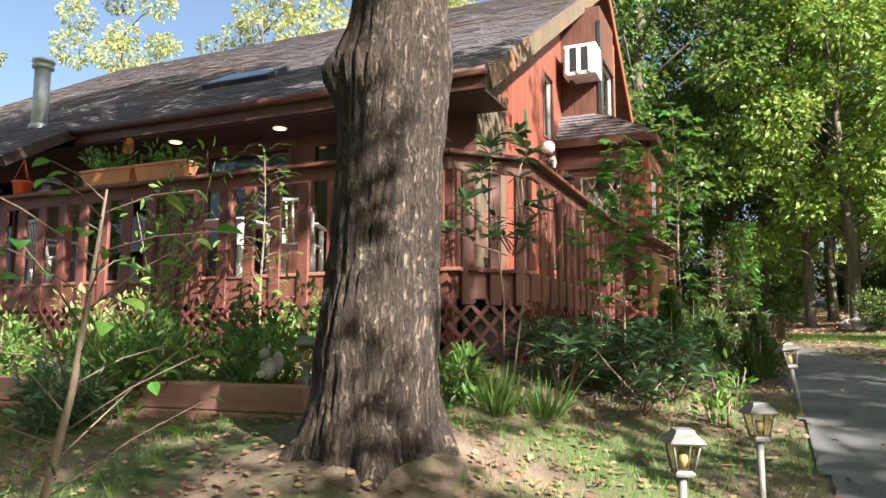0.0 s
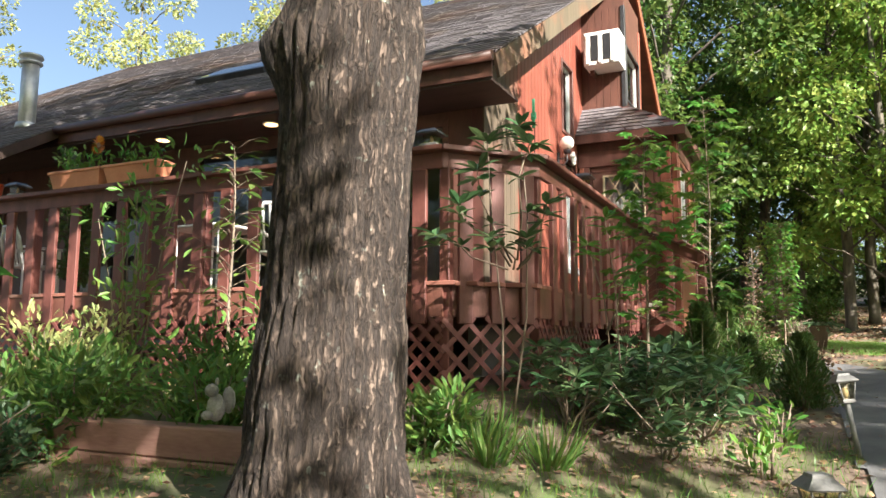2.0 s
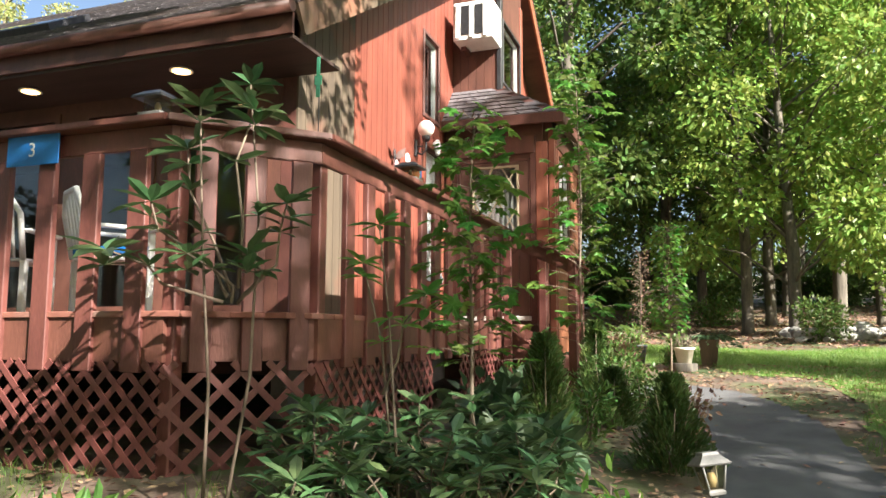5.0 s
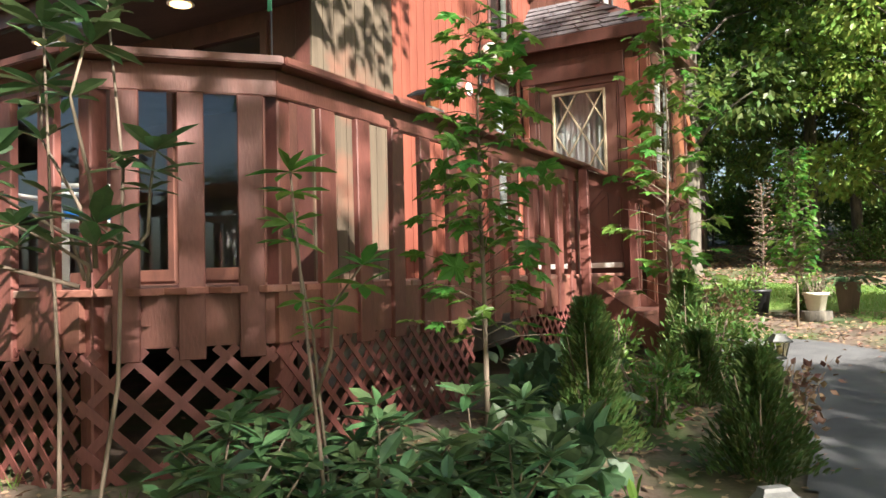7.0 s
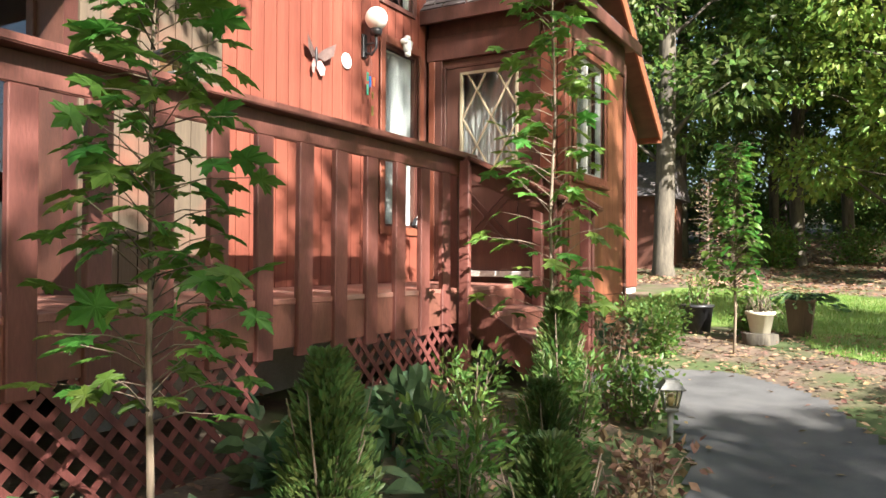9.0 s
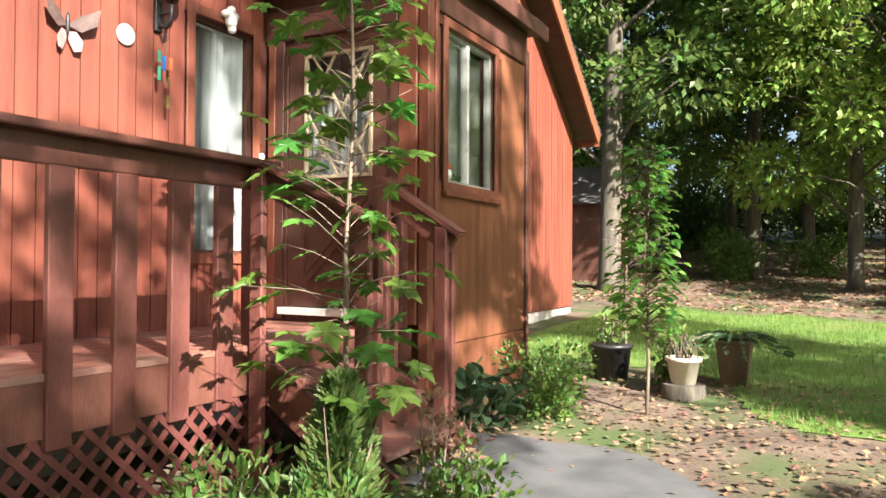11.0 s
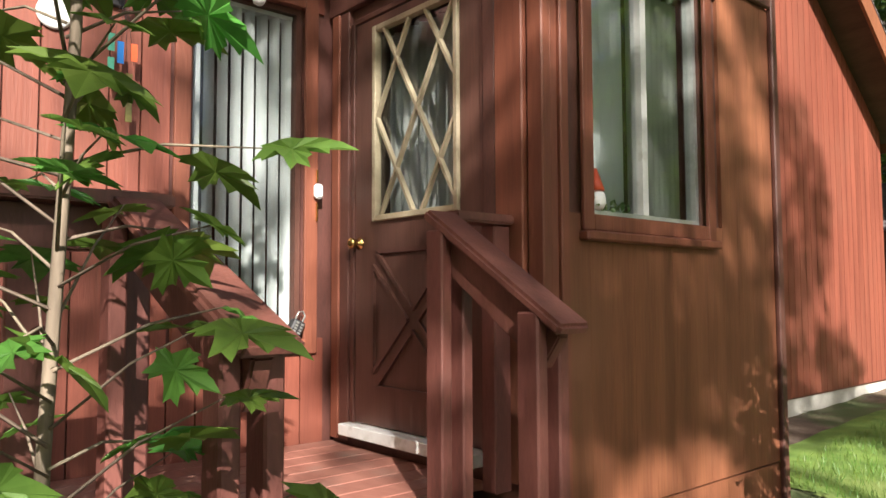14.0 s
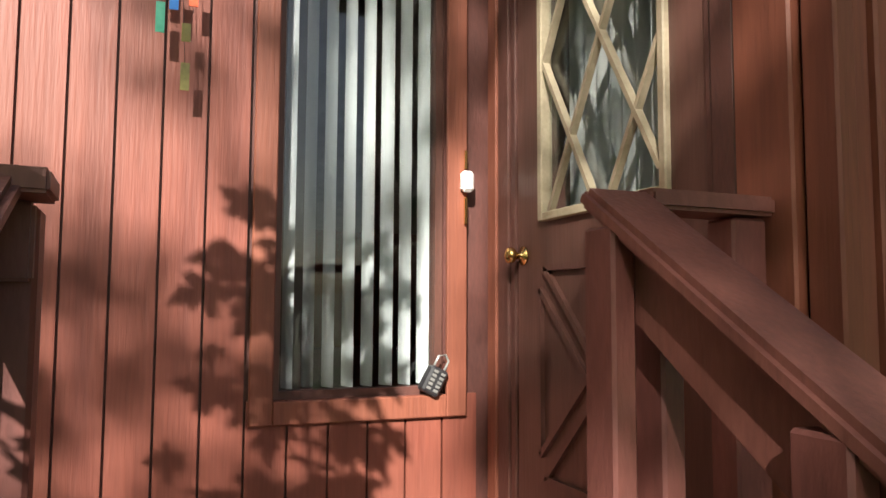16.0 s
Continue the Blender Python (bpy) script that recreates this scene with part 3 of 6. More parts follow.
def window_unit(name, label, y0, y1, z0, z1, x, frame_m, casing, mull=(), sill=True, wide=0.09):
    """A window in a wall that faces +x: casing, sash frame, pane and sill."""
    w = thing(name, label, "window", kind="structure")
    for lo, hi in (((x, y0 - wide, z0 - wide), (x + 0.022, y0, z1 + wide)), ((x, y1, z0 - wide), (x + 0.022, y1 + wide, z1 + wide)),
                   ((x, y0, z1), (x + 0.022, y1, z1 + wide)), ((x, y0, z0 - wide), (x + 0.022, y1, z0))):
        part("casing", boxed((lo[0] + 0.001, lo[1], lo[2]), hi, 0.004), casing, w)
    bm = bmesh.new()
    f = 0.028
    for lo, hi in (((y0, z0), (y0 + f, z1)), ((y1 - f, z0), (y1, z1)), ((y0 + f, z0), (y1 - f, z0 + f)), ((y0 + f, z1 - f), (y1 - f, z1))):
        box(bm, (x - 0.09, lo[0], lo[1]), (x - 0.035, hi[0], hi[1]))
    part("window_frame", bm, frame_m, w)
    for m in mull:
        part("mullion", boxed((x - 0.085, m - 0.022, z0 + f), (x - 0.03, m + 0.022, z1 - f)), white_m, w, "pale meeting stile")
    p = part("pane", boxed((x - 0.066, y0 + f, z0 + f), (x - 0.060, y1 - f, z1 - f)), pane_m, w)
    p.visible_shadow = False
    if sill:
        part("window_sill", boxed((x - 0.03, y0 - wide - 0.01, z0 - wide - 0.045), (x + 0.05, y1 + wide + 0.01, z0 - wide - 0.003), 0.008), casing, w)
    return w


window_unit("window_1", "tall narrow window with a mitred red-brown casing", *WIN, 0.0, trim_m, siding, sill=False, wide=0.08)
window_unit("window_2", "bay window with a dark frame and sliding sash", *BW, BX, steel, siding, mull=(0.78,), wide=0.07)
window_unit("window_8", "narrow upper window in the gable", *UPWIN, 0.0, steel, trim_m, sill=False, wide=0.05)
window_unit("window_9", "small upper bay window", 0.48, 1.5, 3.42, 4.32, UX, steel, black_m, sill=False, wide=0.04)


def blinds(name, y0, y1, z0, z1, x, step, turn, width=0.085):
    b = thing(name, "white vertical slat blind hanging behind the window", "blind")
    part("headrail", boxed((x - 0.03, y0, z1), (x + 0.03, y1, z1 + 0.04)), white_m, b)
    yy = y0 + step / 2
    me = None
    while yy < y1:
        bm = bmesh.new()
        n = 5
        row = []
        for i in range(n):
            u = (i / (n - 1) - 0.5) * width
            c = 0.008 * math.cos(math.pi * u / width)
            row.append([bm.verts.new((c, u, z)) for z in (0, z1 - z0)])
        for a, c in zip(row, row[1:]):
            bm.faces.new((a[0], c[0], c[1], a[1]))
        if me is None:
            bmesh.ops.solidify(bm, geom=bm.faces[:], thickness=0.0015)
            me = mesh_of(bm, blind_m, "slat")
        else:
            bm.free()
        ob = new("slat", me)
        ob.parent = b
        ob.matrix_basis = pose(x, yy, z0, 0, 0, turn + random.uniform(-3, 3))
        yy += step
    return b


blinds("vertical_blind", WIN[0] + 0.03, WIN[1] - 0.02, WIN[2] + 0.03, WIN[3] - 0.05, -0.11, 0.0735, -68, 0.074)
blinds("vertical_blind", BW[0] + 0.05, 0.76, BW[2] + 0.03, BW[3] - 0.05, BX - 0.13, 0.085, -72, 0.085)
curt = bmesh.new()
row = [[curt.verts.new((0.33 + 0.78 * i / 60, 0.16 + 0.014 * math.sin(i * 1.15), z)) for z in (0.98, 2.06)] for i in range(61)]
for a, c in zip(row, row[1:]):
    curt.faces.new((a[0], c[0], c[1], a[1])).smooth = True
bmesh.ops.solidify(curt, geom=curt.faces[:], thickness=0.002)
curtain_m = mat("sheer_curtain", (0.62, 0.63, 0.61), (0.75, 0.75, 0.72), 0.9, 5, bump=0.1, vary=0, see=0.3)
sheer = bmesh.new()
row = [[sheer.verts.new((BX - 0.145 + 0.012 * math.sin(i * 1.3), 0.80 + 0.44 * i / 44, z)) for z in (1.03, 2.18)] for i in range(45)]
for a, c in zip(row, row[1:]):
    sheer.faces.new((a[0], c[0], c[1], a[1])).smooth = True
bmesh.ops.solidify(sheer, geom=sheer.faces[:], thickness=0.002)
solid("sheer_curtain", sheer, curtain_m, "gathered sheer curtain behind the bay window", "curtain")
solid("curtain", curt, curtain_m, "gathered pale curtain hanging behind the door glass", "curtain")

# ---- front door ----
door = thing("door_1", "brown wooden door with a diamond lattice glass", "door", kind="structure")
DX0, DX1, DTOP = 0.235, 1.19, 2.10
GX0, GX1, GZ0, GZ1 = 0.40, 1.06, 1.035, 2.05
for lo, hi in (((DX0, 0.0), (GX0, DTOP)), ((GX1, 0.0), (DX1, DTOP)), ((GX0, 0.0), (GX1, GZ0)), ((GX0, GZ1), (GX1, DTOP))):
    part("door_panel", boxed((lo[0], 0.004, lo[1] + 0.004), (hi[0], 0.045, hi[1])), door_m, door)
fr = bmesh.new()
for lo, hi in (((GX0, GZ0), (GX0 + 0.03, GZ1)), ((GX1 - 0.03, GZ0), (GX1, GZ1)), ((GX0 + 0.03, GZ0), (GX1 - 0.03, GZ0 + 0.03)), ((GX0 + 0.03, GZ1 - 0.03), (GX1 - 0.03, GZ1))):
    box(fr, (lo[0], -0.014, lo[1]), (hi[0], 0.03, hi[1]), 0.004)
part("glazing_frame", fr, cream, door, "cream painted glazing frame")
p = part("pane", boxed((GX0 + 0.03, 0.018, GZ0 + 0.03), (GX1 - 0.03, 0.023, GZ1 - 0.03)), pane_m, door)
p.visible_shadow = False
ax, bx, az, bz = GX0 + 0.03, GX1 - 0.03, GZ0 + 0.03, GZ1 - 0.03
cw, ch = 0.33, 0.56


def bar(p, q, w, y0, y1):
    p, q = Vector((p[0], 0, p[1])), Vector((q[0], 0, q[1]))
    d = (q - p).normalized()
    n = Vector((-d.z, 0, d.x)) * w / 2
    bm = bmesh.new()
    vs = [bm.verts.new(v + Vector((0, y, 0))) for y in (y0, y1) for v in (p - n, q - n, q + n, p + n)]
    for f in ((3, 2, 1, 0), (4, 5, 6, 7), (0, 1, 5, 4), (1, 2, 6, 5), (2, 3, 7, 6), (3, 0, 4, 7)):
        bm.faces.new([vs[i] for i in f])
    return bm


def clipped(x0, z0, sx, sz):
    """A diagonal of the lattice through (x0, z0), cut to the glass."""
    ts = []
    for lim, o, s in ((ax, x0, sx), (bx, x0, sx), (az, z0, sz), (bz, z0, sz)):
        t = (lim - o) / s
        px, pz = x0 + sx * t, z0 + sz * t
        if ax - 1e-6 <= px <= bx + 1e-6 and az - 1e-6 <= pz <= bz + 1e-6:
            ts.append(t)
    if len(ts) < 2 or max(ts) - min(ts) < 0.05:
        return None
    return (x0 + sx * min(ts), z0 + sz * min(ts)), (x0 + sx * max(ts), z0 + sz * max(ts))


for i in range(-4, 7):
    for k, s in enumerate((1, -1)):
        seg = clipped(ax + 0.0, az + (i + 0.9) * ch, cw, s * ch)
        if seg:
            part("glazing_bar", bar(*seg, 0.015, -0.008 - 0.003 * k, 0.014), cream, door)


def tri_ring(pts, w):
    bm = bmesh.new()
    for p, q in zip(pts, pts[1:] + pts[:1]):
        sub = bar(p, q, w, -0.012, 0.008)
        me = bpy.data.meshes.new("tmp")
        sub.to_mesh(me)
        sub.free()
        bm.from_mesh(me)
        bpy.data.meshes.remove(me)
    return bm


cxm, czm, hw, hh = 0.725, 0.54, 0.29, 0.34
for pts in ([(cxm - hw, czm + hh), (cxm + hw, czm + hh), (cxm, czm + 0.05)], [(cxm - hw, czm - hh), (cxm + hw, czm - hh), (cxm, czm - 0.05)],
            [(cxm - hw - 0.03, czm + hh - 0.07), (cxm - hw - 0.03, czm - hh + 0.07), (cxm - 0.04, czm)], [(cxm + hw + 0.03, czm + hh - 0.07), (cxm + hw + 0.03, czm - hh + 0.07), (cxm + 0.04, czm)]):
    part("panel_moulding", tri_ring(pts, 0.02), door_m, door)
knob = part("door_knob", lathe([(0.033, 0), (0.034, 0.006), (0.012, 0.012), (0.012, 0.032), (0.024, 0.04), (0.029, 0.052), (0.026, 0.064), (0.012, 0.07)], 20), brass, door, "polished brass knob")
knob.matrix_basis = pose(0.274, 0.004, 0.93, 90, 0, 0)
for lo, hi, mt, nm in (((-0.001 + 0.03, -0.02, -0.1), (0.10, 0.019, 2.2), siding, "door_casing"), ((0.102, -0.012, -0.1), (0.185, 0.019, 2.2), trim_m, "door_casing"), ((0.19, -0.004, -0.05), (0.226, 0.06, 2.12), trim_m, "door_jamb"),
                       ((1.195, -0.004, -0.05), (1.218, 0.06, 2.12), trim_m, "door_jamb"), ((1.222, -0.012, -0.1), (1.297, 0.019, 2.2), trim_m, "door_casing"), ((0.226, -0.004, 2.105), (1.195, 0.06, 2.135), trim_m, "door_jamb"),
                       ((0.19, -0.075, -0.06), (1.22, 0.06, -0.002), white_m, "threshold")):
    part(nm, boxed(lo, hi, 0.004), mt, door, "worn white threshold" if nm == "threshold" else "")

# ---- deck rails ----
CAP = 0.96


def beam(p, q, w, h, bevel=0.006):
    """A straight timber from p to q, w wide and h high, its top along the line."""
    p, q = Vector(p), Vector(q)
    d = (q - p).normalized()
    s = Vector((-d.y, d.x, 0)).normalized() * w / 2
    u = s.cross(d).normalized() * h
    if u.z < 0:
        u = -u
    bm = bmesh.new()
    vs = [bm.verts.new(v) for v in (p - s - u, q - s - u, q + s - u, p + s - u, p - s, q - s, q + s, p + s)]
    for f in ((3, 2, 1, 0), (4, 5, 6, 7), (0, 1, 5, 4), (1, 2, 6, 5), (2, 3, 7, 6), (3, 0, 4, 7)):
        bm.faces.new([vs[i] for i in f])
    bmesh.ops.bevel(bm, geom=bm.edges[:], offset=bevel, segments=2, affect="EDGES")
    return bm


def rail_run(a, b, label, spacing=0.335, first=0.16, w=0.125, cap=True):
    """A rail from a to b: flat cap, board under it, wide balusters that run down over the rim."""
    r = thing("deck_railing", label, "railing", "deck railings")
    A, B = Vector((*a, 0)), Vector((*b, 0))
    d = (B - A).normalized()
    out = Vector((d.y, -d.x, 0))
    part("cap_rail", beam((A - d * 0.03 - out * 0.02) + Vector((0, 0, CAP)), (B + d * 0.03 - out * 0.02) + Vector((0, 0, CAP)), 0.15, 0.04), railing, r)
    part("upper_rail", beam(A + out * 0.02 + Vector((0, 0, CAP - 0.042)), B + out * 0.02 + Vector((0, 0, CAP - 0.042)), 0.038, 0.13), railing, r)
    s, L = first, (B - A).length
    ang = math.degrees(math.atan2(d.y, d.x))
    me = None
    while s < L - 0.05:
        if me is None:
            me = mesh_of(boxed((-w / 2, -0.02, 0), (w / 2, 0.02, 1.24), 0.005), railing, "baluster")
        ob = new("baluster", me)
        ob.parent = r
        c = A + d * (s + random.uniform(-0.008, 0.008)) - out * 0.021
        ob.matrix_basis = pose(c.x + out.x * 0.021, c.y + out.y * 0.021, CAP - 0.175 - 1.24, random.uniform(-0.4, 0.4), 0, ang)
        s += spacing
    return r


rail_run((RX, RY0 - 0.18), (RX, RY1), "red-stained deck railing with wide flat balusters", 0.335, 0.33)
rail_run((RX, RY1), (CX, CY), "short angled deck railing at the corner", 0.28, 0.12, 0.12)
rail_run((CX, CY), (-9.0, CY), "long red-stained deck railing along the front", 0.335, 0.2)


def post(x, y, z0, z1, w=0.09, name="deck_post"):
    solid(name, boxed((x - w / 2, y - w / 2, z0), (x + w / 2, y + w / 2, z1), 0.008), railing, "square red-stained post carrying the deck railing", "post", group="deck posts")


for x, y in ((RX - 0.07, RY0 - 0.22), (RX - 0.07, RY1 + 0.08), (CX, CY + 0.08), (-1.9, CY + 0.08), (-4.3, CY + 0.08), (-6.7, CY + 0.08)):
    post(x, y, ground(x, y) - 0.1, CAP - 0.045)
for p, q in (((RX + 0.0, RY1), (CX, CY)),):
    P, Q = Vector((*p, 0)), Vector((*q, 0))
    part("rim_joist", beam(P + Vector((-0.03, 0.03, DECK - 0.03)), Q + Vector((-0.03, 0.05, DECK - 0.03)), 0.04, 0.25), railing, deck)

# stairs and their rails
stairs = thing("stairs", "three red timber steps down from the deck", "stairs", kind="structure")
for i in range(3):
    z, x0 = DECK - 0.185 * (i + 1), RX + 0.0 + 0.28 * i
    part("tread", boxed((x0 - 0.01, -1.40, z - 0.045), (x0 + 0.30, -0.42, z), 0.008), deck_m, stairs)
    part("riser", boxed((x0 - 0.012, -1.38, z + 0.003), (x0 + 0.008, -0.44, z + 0.14)), railing, stairs)
for yy in (-1.425, -0.415):
    part("stringer", beam((RX, yy, DECK - 0.02), (RX + 0.95, yy, DECK - 0.66), 0.04, 0.24), railing, stairs)
for yy, lab in ((-1.485, "sloping red stair handrail with worn top"), (-0.42, "sloping red stair handrail beside the entry bay")):
    r = thing("stair_railing", lab, "railing", "stair railings")
    x1 = 2.16 if yy < -1 else 2.06
    x0 = RX + 0.02 if yy < -1 else RX + 0.20
    part("cap_rail", beam((x0, yy, CAP + 0.015), (x1, yy, 0.565), 0.15, 0.04, 0.012), railing, r)
    part("under_rail", beam((x0 + 0.04, yy, CAP - 0.05), (x1 - 0.05, yy, 0.53), 0.05, 0.13), railing, r)
    if yy > -1:
        part("cap_end", beam((x0 - 0.05, yy + 0.076, CAP + 0.02), (x0 - 0.05, -0.03, CAP + 0.02), 0.12, 0.04, 0.008), railing, r)
        part("end_post", boxed((x0 - 0.09, -0.13, DECK), (x0 - 0.01, -0.04, CAP - 0.025), 0.006), railing, r)
    for xx in (x0 + 0.05, x1 - 0.14):
        zt = CAP + 0.015 - (xx - x0) * (CAP + 0.015 - 0.565) / (x1 - x0) - 0.05
        part("post", boxed((xx - 0.045, yy - 0.075, ground(xx, yy) - 0.1), (xx + 0.045, yy - 0.026, zt + 0.0), 0.006), railing, r)
        if yy > -1 or xx > 1.6:
            part("post", boxed((xx - 0.045, yy + 0.026, ground(xx, yy) - 0.1), (xx + 0.045, yy + 0.075, zt + 0.0), 0.006), railing, r)


# lattice skirts
def lattice(a, b, z0, z1, label, pitch=0.135, w=0.034):
    L = thing("lattice_skirt", label, "lattice", "deck lattice")
    A, B = Vector((*a, 0)), Vector((*b, 0))
    d = (B - A).normalized()
    ln, h = (B - A).length, z1 - z0
    for k, sgn in enumerate((1, -1)):
        s = -h + pitch * 0.4
        while s < ln:
            s0, s1 = max(0.0, s), min(ln, s + h)
            if s1 - s0 > 0.04:
                t0, t1 = s0 - s, s1 - s
                za, zb = (z0 + t0, z0 + t1) if sgn > 0 else (z1 - t0, z1 - t1)
                P, Q = A + d * s0 + Vector((0, 0, za)), A + d * s1 + Vector((0, 0, zb))
                e = (Q - P).normalized()
                n = d.cross(Vector((0, 0, 1)))
                m = e.cross(n).normalized() * w / 2
                o = n * (0.008 * k)
                bm = bmesh.new()
                vs = [bm.verts.new(v + o + n * f) for f in (0, 0.007) for v in (P - m, Q - m, Q + m, P + m)]
                for f in ((3, 2, 1, 0), (4, 5, 6, 7), (0, 1, 5, 4), (1, 2, 6, 5), (2, 3, 7, 6), (3, 0, 4, 7)):
                    bm.faces.new([vs[i] for i in f])
                part("lattice_strip", bm, railing, L)
            s += pitch
    return L


lattice((RX - 0.03, -3.0), (RX - 0.03, RY0 + 0.02), -0.98, -0.40, "red diamond lattice skirt under the deck")
lattice((RX - 0.03, RY1), (RX - 0.03, -3.75), -1.02, -0.40, "red diamond lattice skirt under the deck")
lattice((CX, CY), (RX - 0.03, RY1), -1.10, -0.40, "coarse diamond lattice panel at the deck's corner", 0.20, 0.04)
lattice((-6.2, CY), (CX, CY), -1.10, -0.40, "red diamond lattice skirt under the front of the deck", 0.15, 0.036)


# roof shingles in joined courses
def shingle_field(o, d, n, x0, x1, s0, s1, seed):
    rng = random.Random(seed)
    verts, faces = [], []
    s, row = s0, 0
    while s < s1:
        x = x0 - rng.uniform(0, 0.3)
        while x < x1:
            w = rng.uniform(0.22, 0.34)
            xa, xb = max(x, x0), min(x + w - 0.006, x1)
            if xb > xa:
                h = 0.012 + rng.uniform(0, 0.008)
                b = len(verts)
                for xx, ss, hh in ((xa, s, h), (xb, s, h), (xb, min(s + 0.16, s1), 0.003), (xa, min(s + 0.16, s1), 0.003), (xa, s, -0.006), (xb, s, -0.006)):
                    verts.append(tuple(Vector((xx, 0, 0)) + o + d * ss + n * hh))
                faces += [(b, b + 1, b + 2, b + 3), (b + 4, b + 5, b + 1, b), (b + 4, b, b + 3), (b + 5, b + 2, b + 1)]
            x += w
        s += 0.145
        row += 1
    return verts, faces


for k, (o, d, n, x0, x1, s0, s1) in enumerate(((NO, ND, NN, X_END - 0.42, X_RAKE + 0.04, -0.03, NL), (FO, FD, FN, X_END - 0.42, X_RAKE + 0.04, -0.03, FL), (NO, ND, NN, X_END - 0.42, -6.05, -1.38, -0.03))):
    v, f = shingle_field(o, d, n, x0, x1, s0, s1, k)
    tagged(raw("shingle_courses", v, f, shingle, roof), kind="stuff")

# skylight and flue on the roof
sl = thing("skylight", "flat dark-framed skylight on the shingle roof", "skylight")
SX0, SX1, SS0, SS1 = -5.05, -3.75, 1.75, 2.45
part("frame", slab(NO, ND, NN, SX0, SX1, SS0, SS1, 0.0, 0.09), black_m, sl)
part("pane", slab(NO, ND, NN, SX0 + 0.06, SX1 - 0.06, SS0 + 0.06, SS1 - 0.06, 0.09, 0.10), pane_m, sl)
fl = thing("flue_pipe", "grey metal flue pipe with a rain cap on the roof", "chimney")
part("pipe", lathe([(0.125, 0), (0.125, 1.12)], 24, (-7.55, -4.3, 2.55)), steel, fl)
part("collar", lathe([(0.17, 0), (0.15, 0.1), (0.127, 0.11)], 24, (-7.55, -4.3, 2.62)), steel, fl)
part("cap", lathe([(0.13, 0), (0.17, 0.02), (0.17, 0.05), (0.12, 0.07), (0.12, 0.10), (0.18, 0.12), (0.17, 0.16), (0.05, 0.2)], 24, (-7.55, -4.3, 3.66)), steel, fl)

# window air conditioner
ac = thing("air_conditioner", "white window air conditioner jutting from the upper bay", "air conditioner")
AX0, AX1, AY0, AY1, AZ0, AZ1 = 0.16, 0.74, -0.15, UY0 - 0.002, 3.86, 4.42
part("casing", boxed((AX0, AY0 + 0.02, AZ0), (AX1, AY1, AZ1), 0.012), white_m, ac)
for i in range(2):
    part("grille", boxed((AX0 + 0.12 + i * 0.2, AY0 + 0.006, AZ0 + 0.08), (AX0 + 0.26 + i * 0.2, AY0 + 0.02, AZ1 - 0.06)), black_m, ac, "dark coil grille")
for i in range(3):
    part("rib", boxed((AX0 + 0.04 + i * 0.2, AY0, AZ0 + 0.03), (AX0 + 0.10 + i * 0.2, AY0 + 0.021, AZ1 - 0.03), 0.004), white_m, ac)
part("side_vent", boxed((AX1 + 0.001, AY0 + 0.1, AZ0 + 0.08), (AX1 + 0.01, AY1 - 0.08, AZ1 - 0.08)), steel, ac)
solid("bracket", boxed((AX0 + 0.05, UY0 - 0.25, AZ0 - 0.06), (AX0 + 0.12, UY0 - 0.001, AZ0 - 0.001)), trim_m, "dark wooden bracket under the air conditioner", "bracket")


# ---- plants ----
rng = np.random.default_rng(5)
DIAMOND = (np.array([(0, 0, 0), (0.32, 0.45, 0.06), (0, 1, 0), (-0.32, 0.45, 0.06)]), [(0, 1, 2, 3)])
LONG = (np.array([(0, 0, 0), (0.16, 0.35, 0.05), (0.15, 0.7, 0.03), (0, 1, -0.06), (-0.15, 0.7, 0.03), (-0.16, 0.35, 0.05), (0, 0.5, -0.01)]), [(0, 1, 6), (1, 2, 6), (2, 3, 6), (3, 4, 6), (4, 5, 6), (5, 0, 6)])
HALF = ((0.06, 0, 0), (0.30, -0.08, -0.05), (0.27, 0.02, -0.02), (0.36, 0.04, -0.04), (0.22, 0.17, 0.03), (0.40, 0.27, 0.0), (0.62, 0.36, -0.08), (0.52, 0.42, -0.04), (0.58, 0.56, -0.08), (0.42, 0.52, -0.02), (0.34, 0.57, -0.01),
        (0.16, 0.46, 0.04), (0.22, 0.62, 0.02), (0.30, 0.74, -0.03), (0.17, 0.74, 0.0), (0.12, 0.86, -0.02))
MAPLE = (np.array(HALF + ((0, 1.05, -0.1),) + tuple((-a, b, c) for a, b, c in HALF[::-1]) + ((0, 0, 0), (0, 0.32, -0.03))),
         [(i, (i + 1) % 34, 34) for i in range(34)])
BLADE = (np.array([(-0.025, 0, 0), (0.025, 0, 0), (0.018, 0.6, 0.05), (0, 1, 0.22), (-0.018, 0.6, 0.05)]), [(0, 1, 2, 4), (4, 2, 3)])
HOSTA = (np.array([(0, 0, 0), (0.28, 0.25, 0.10), (0.33, 0.5, 0.12), (0.18, 0.82, 0.0), (0, 1, -0.12), (-0.18, 0.82, 0.0), (-0.33, 0.5, 0.12), (-0.28, 0.25, 0.10), (0, 0.5, 0.02)]), [(i, (i + 1) % 8, 8) for i in range(8)])


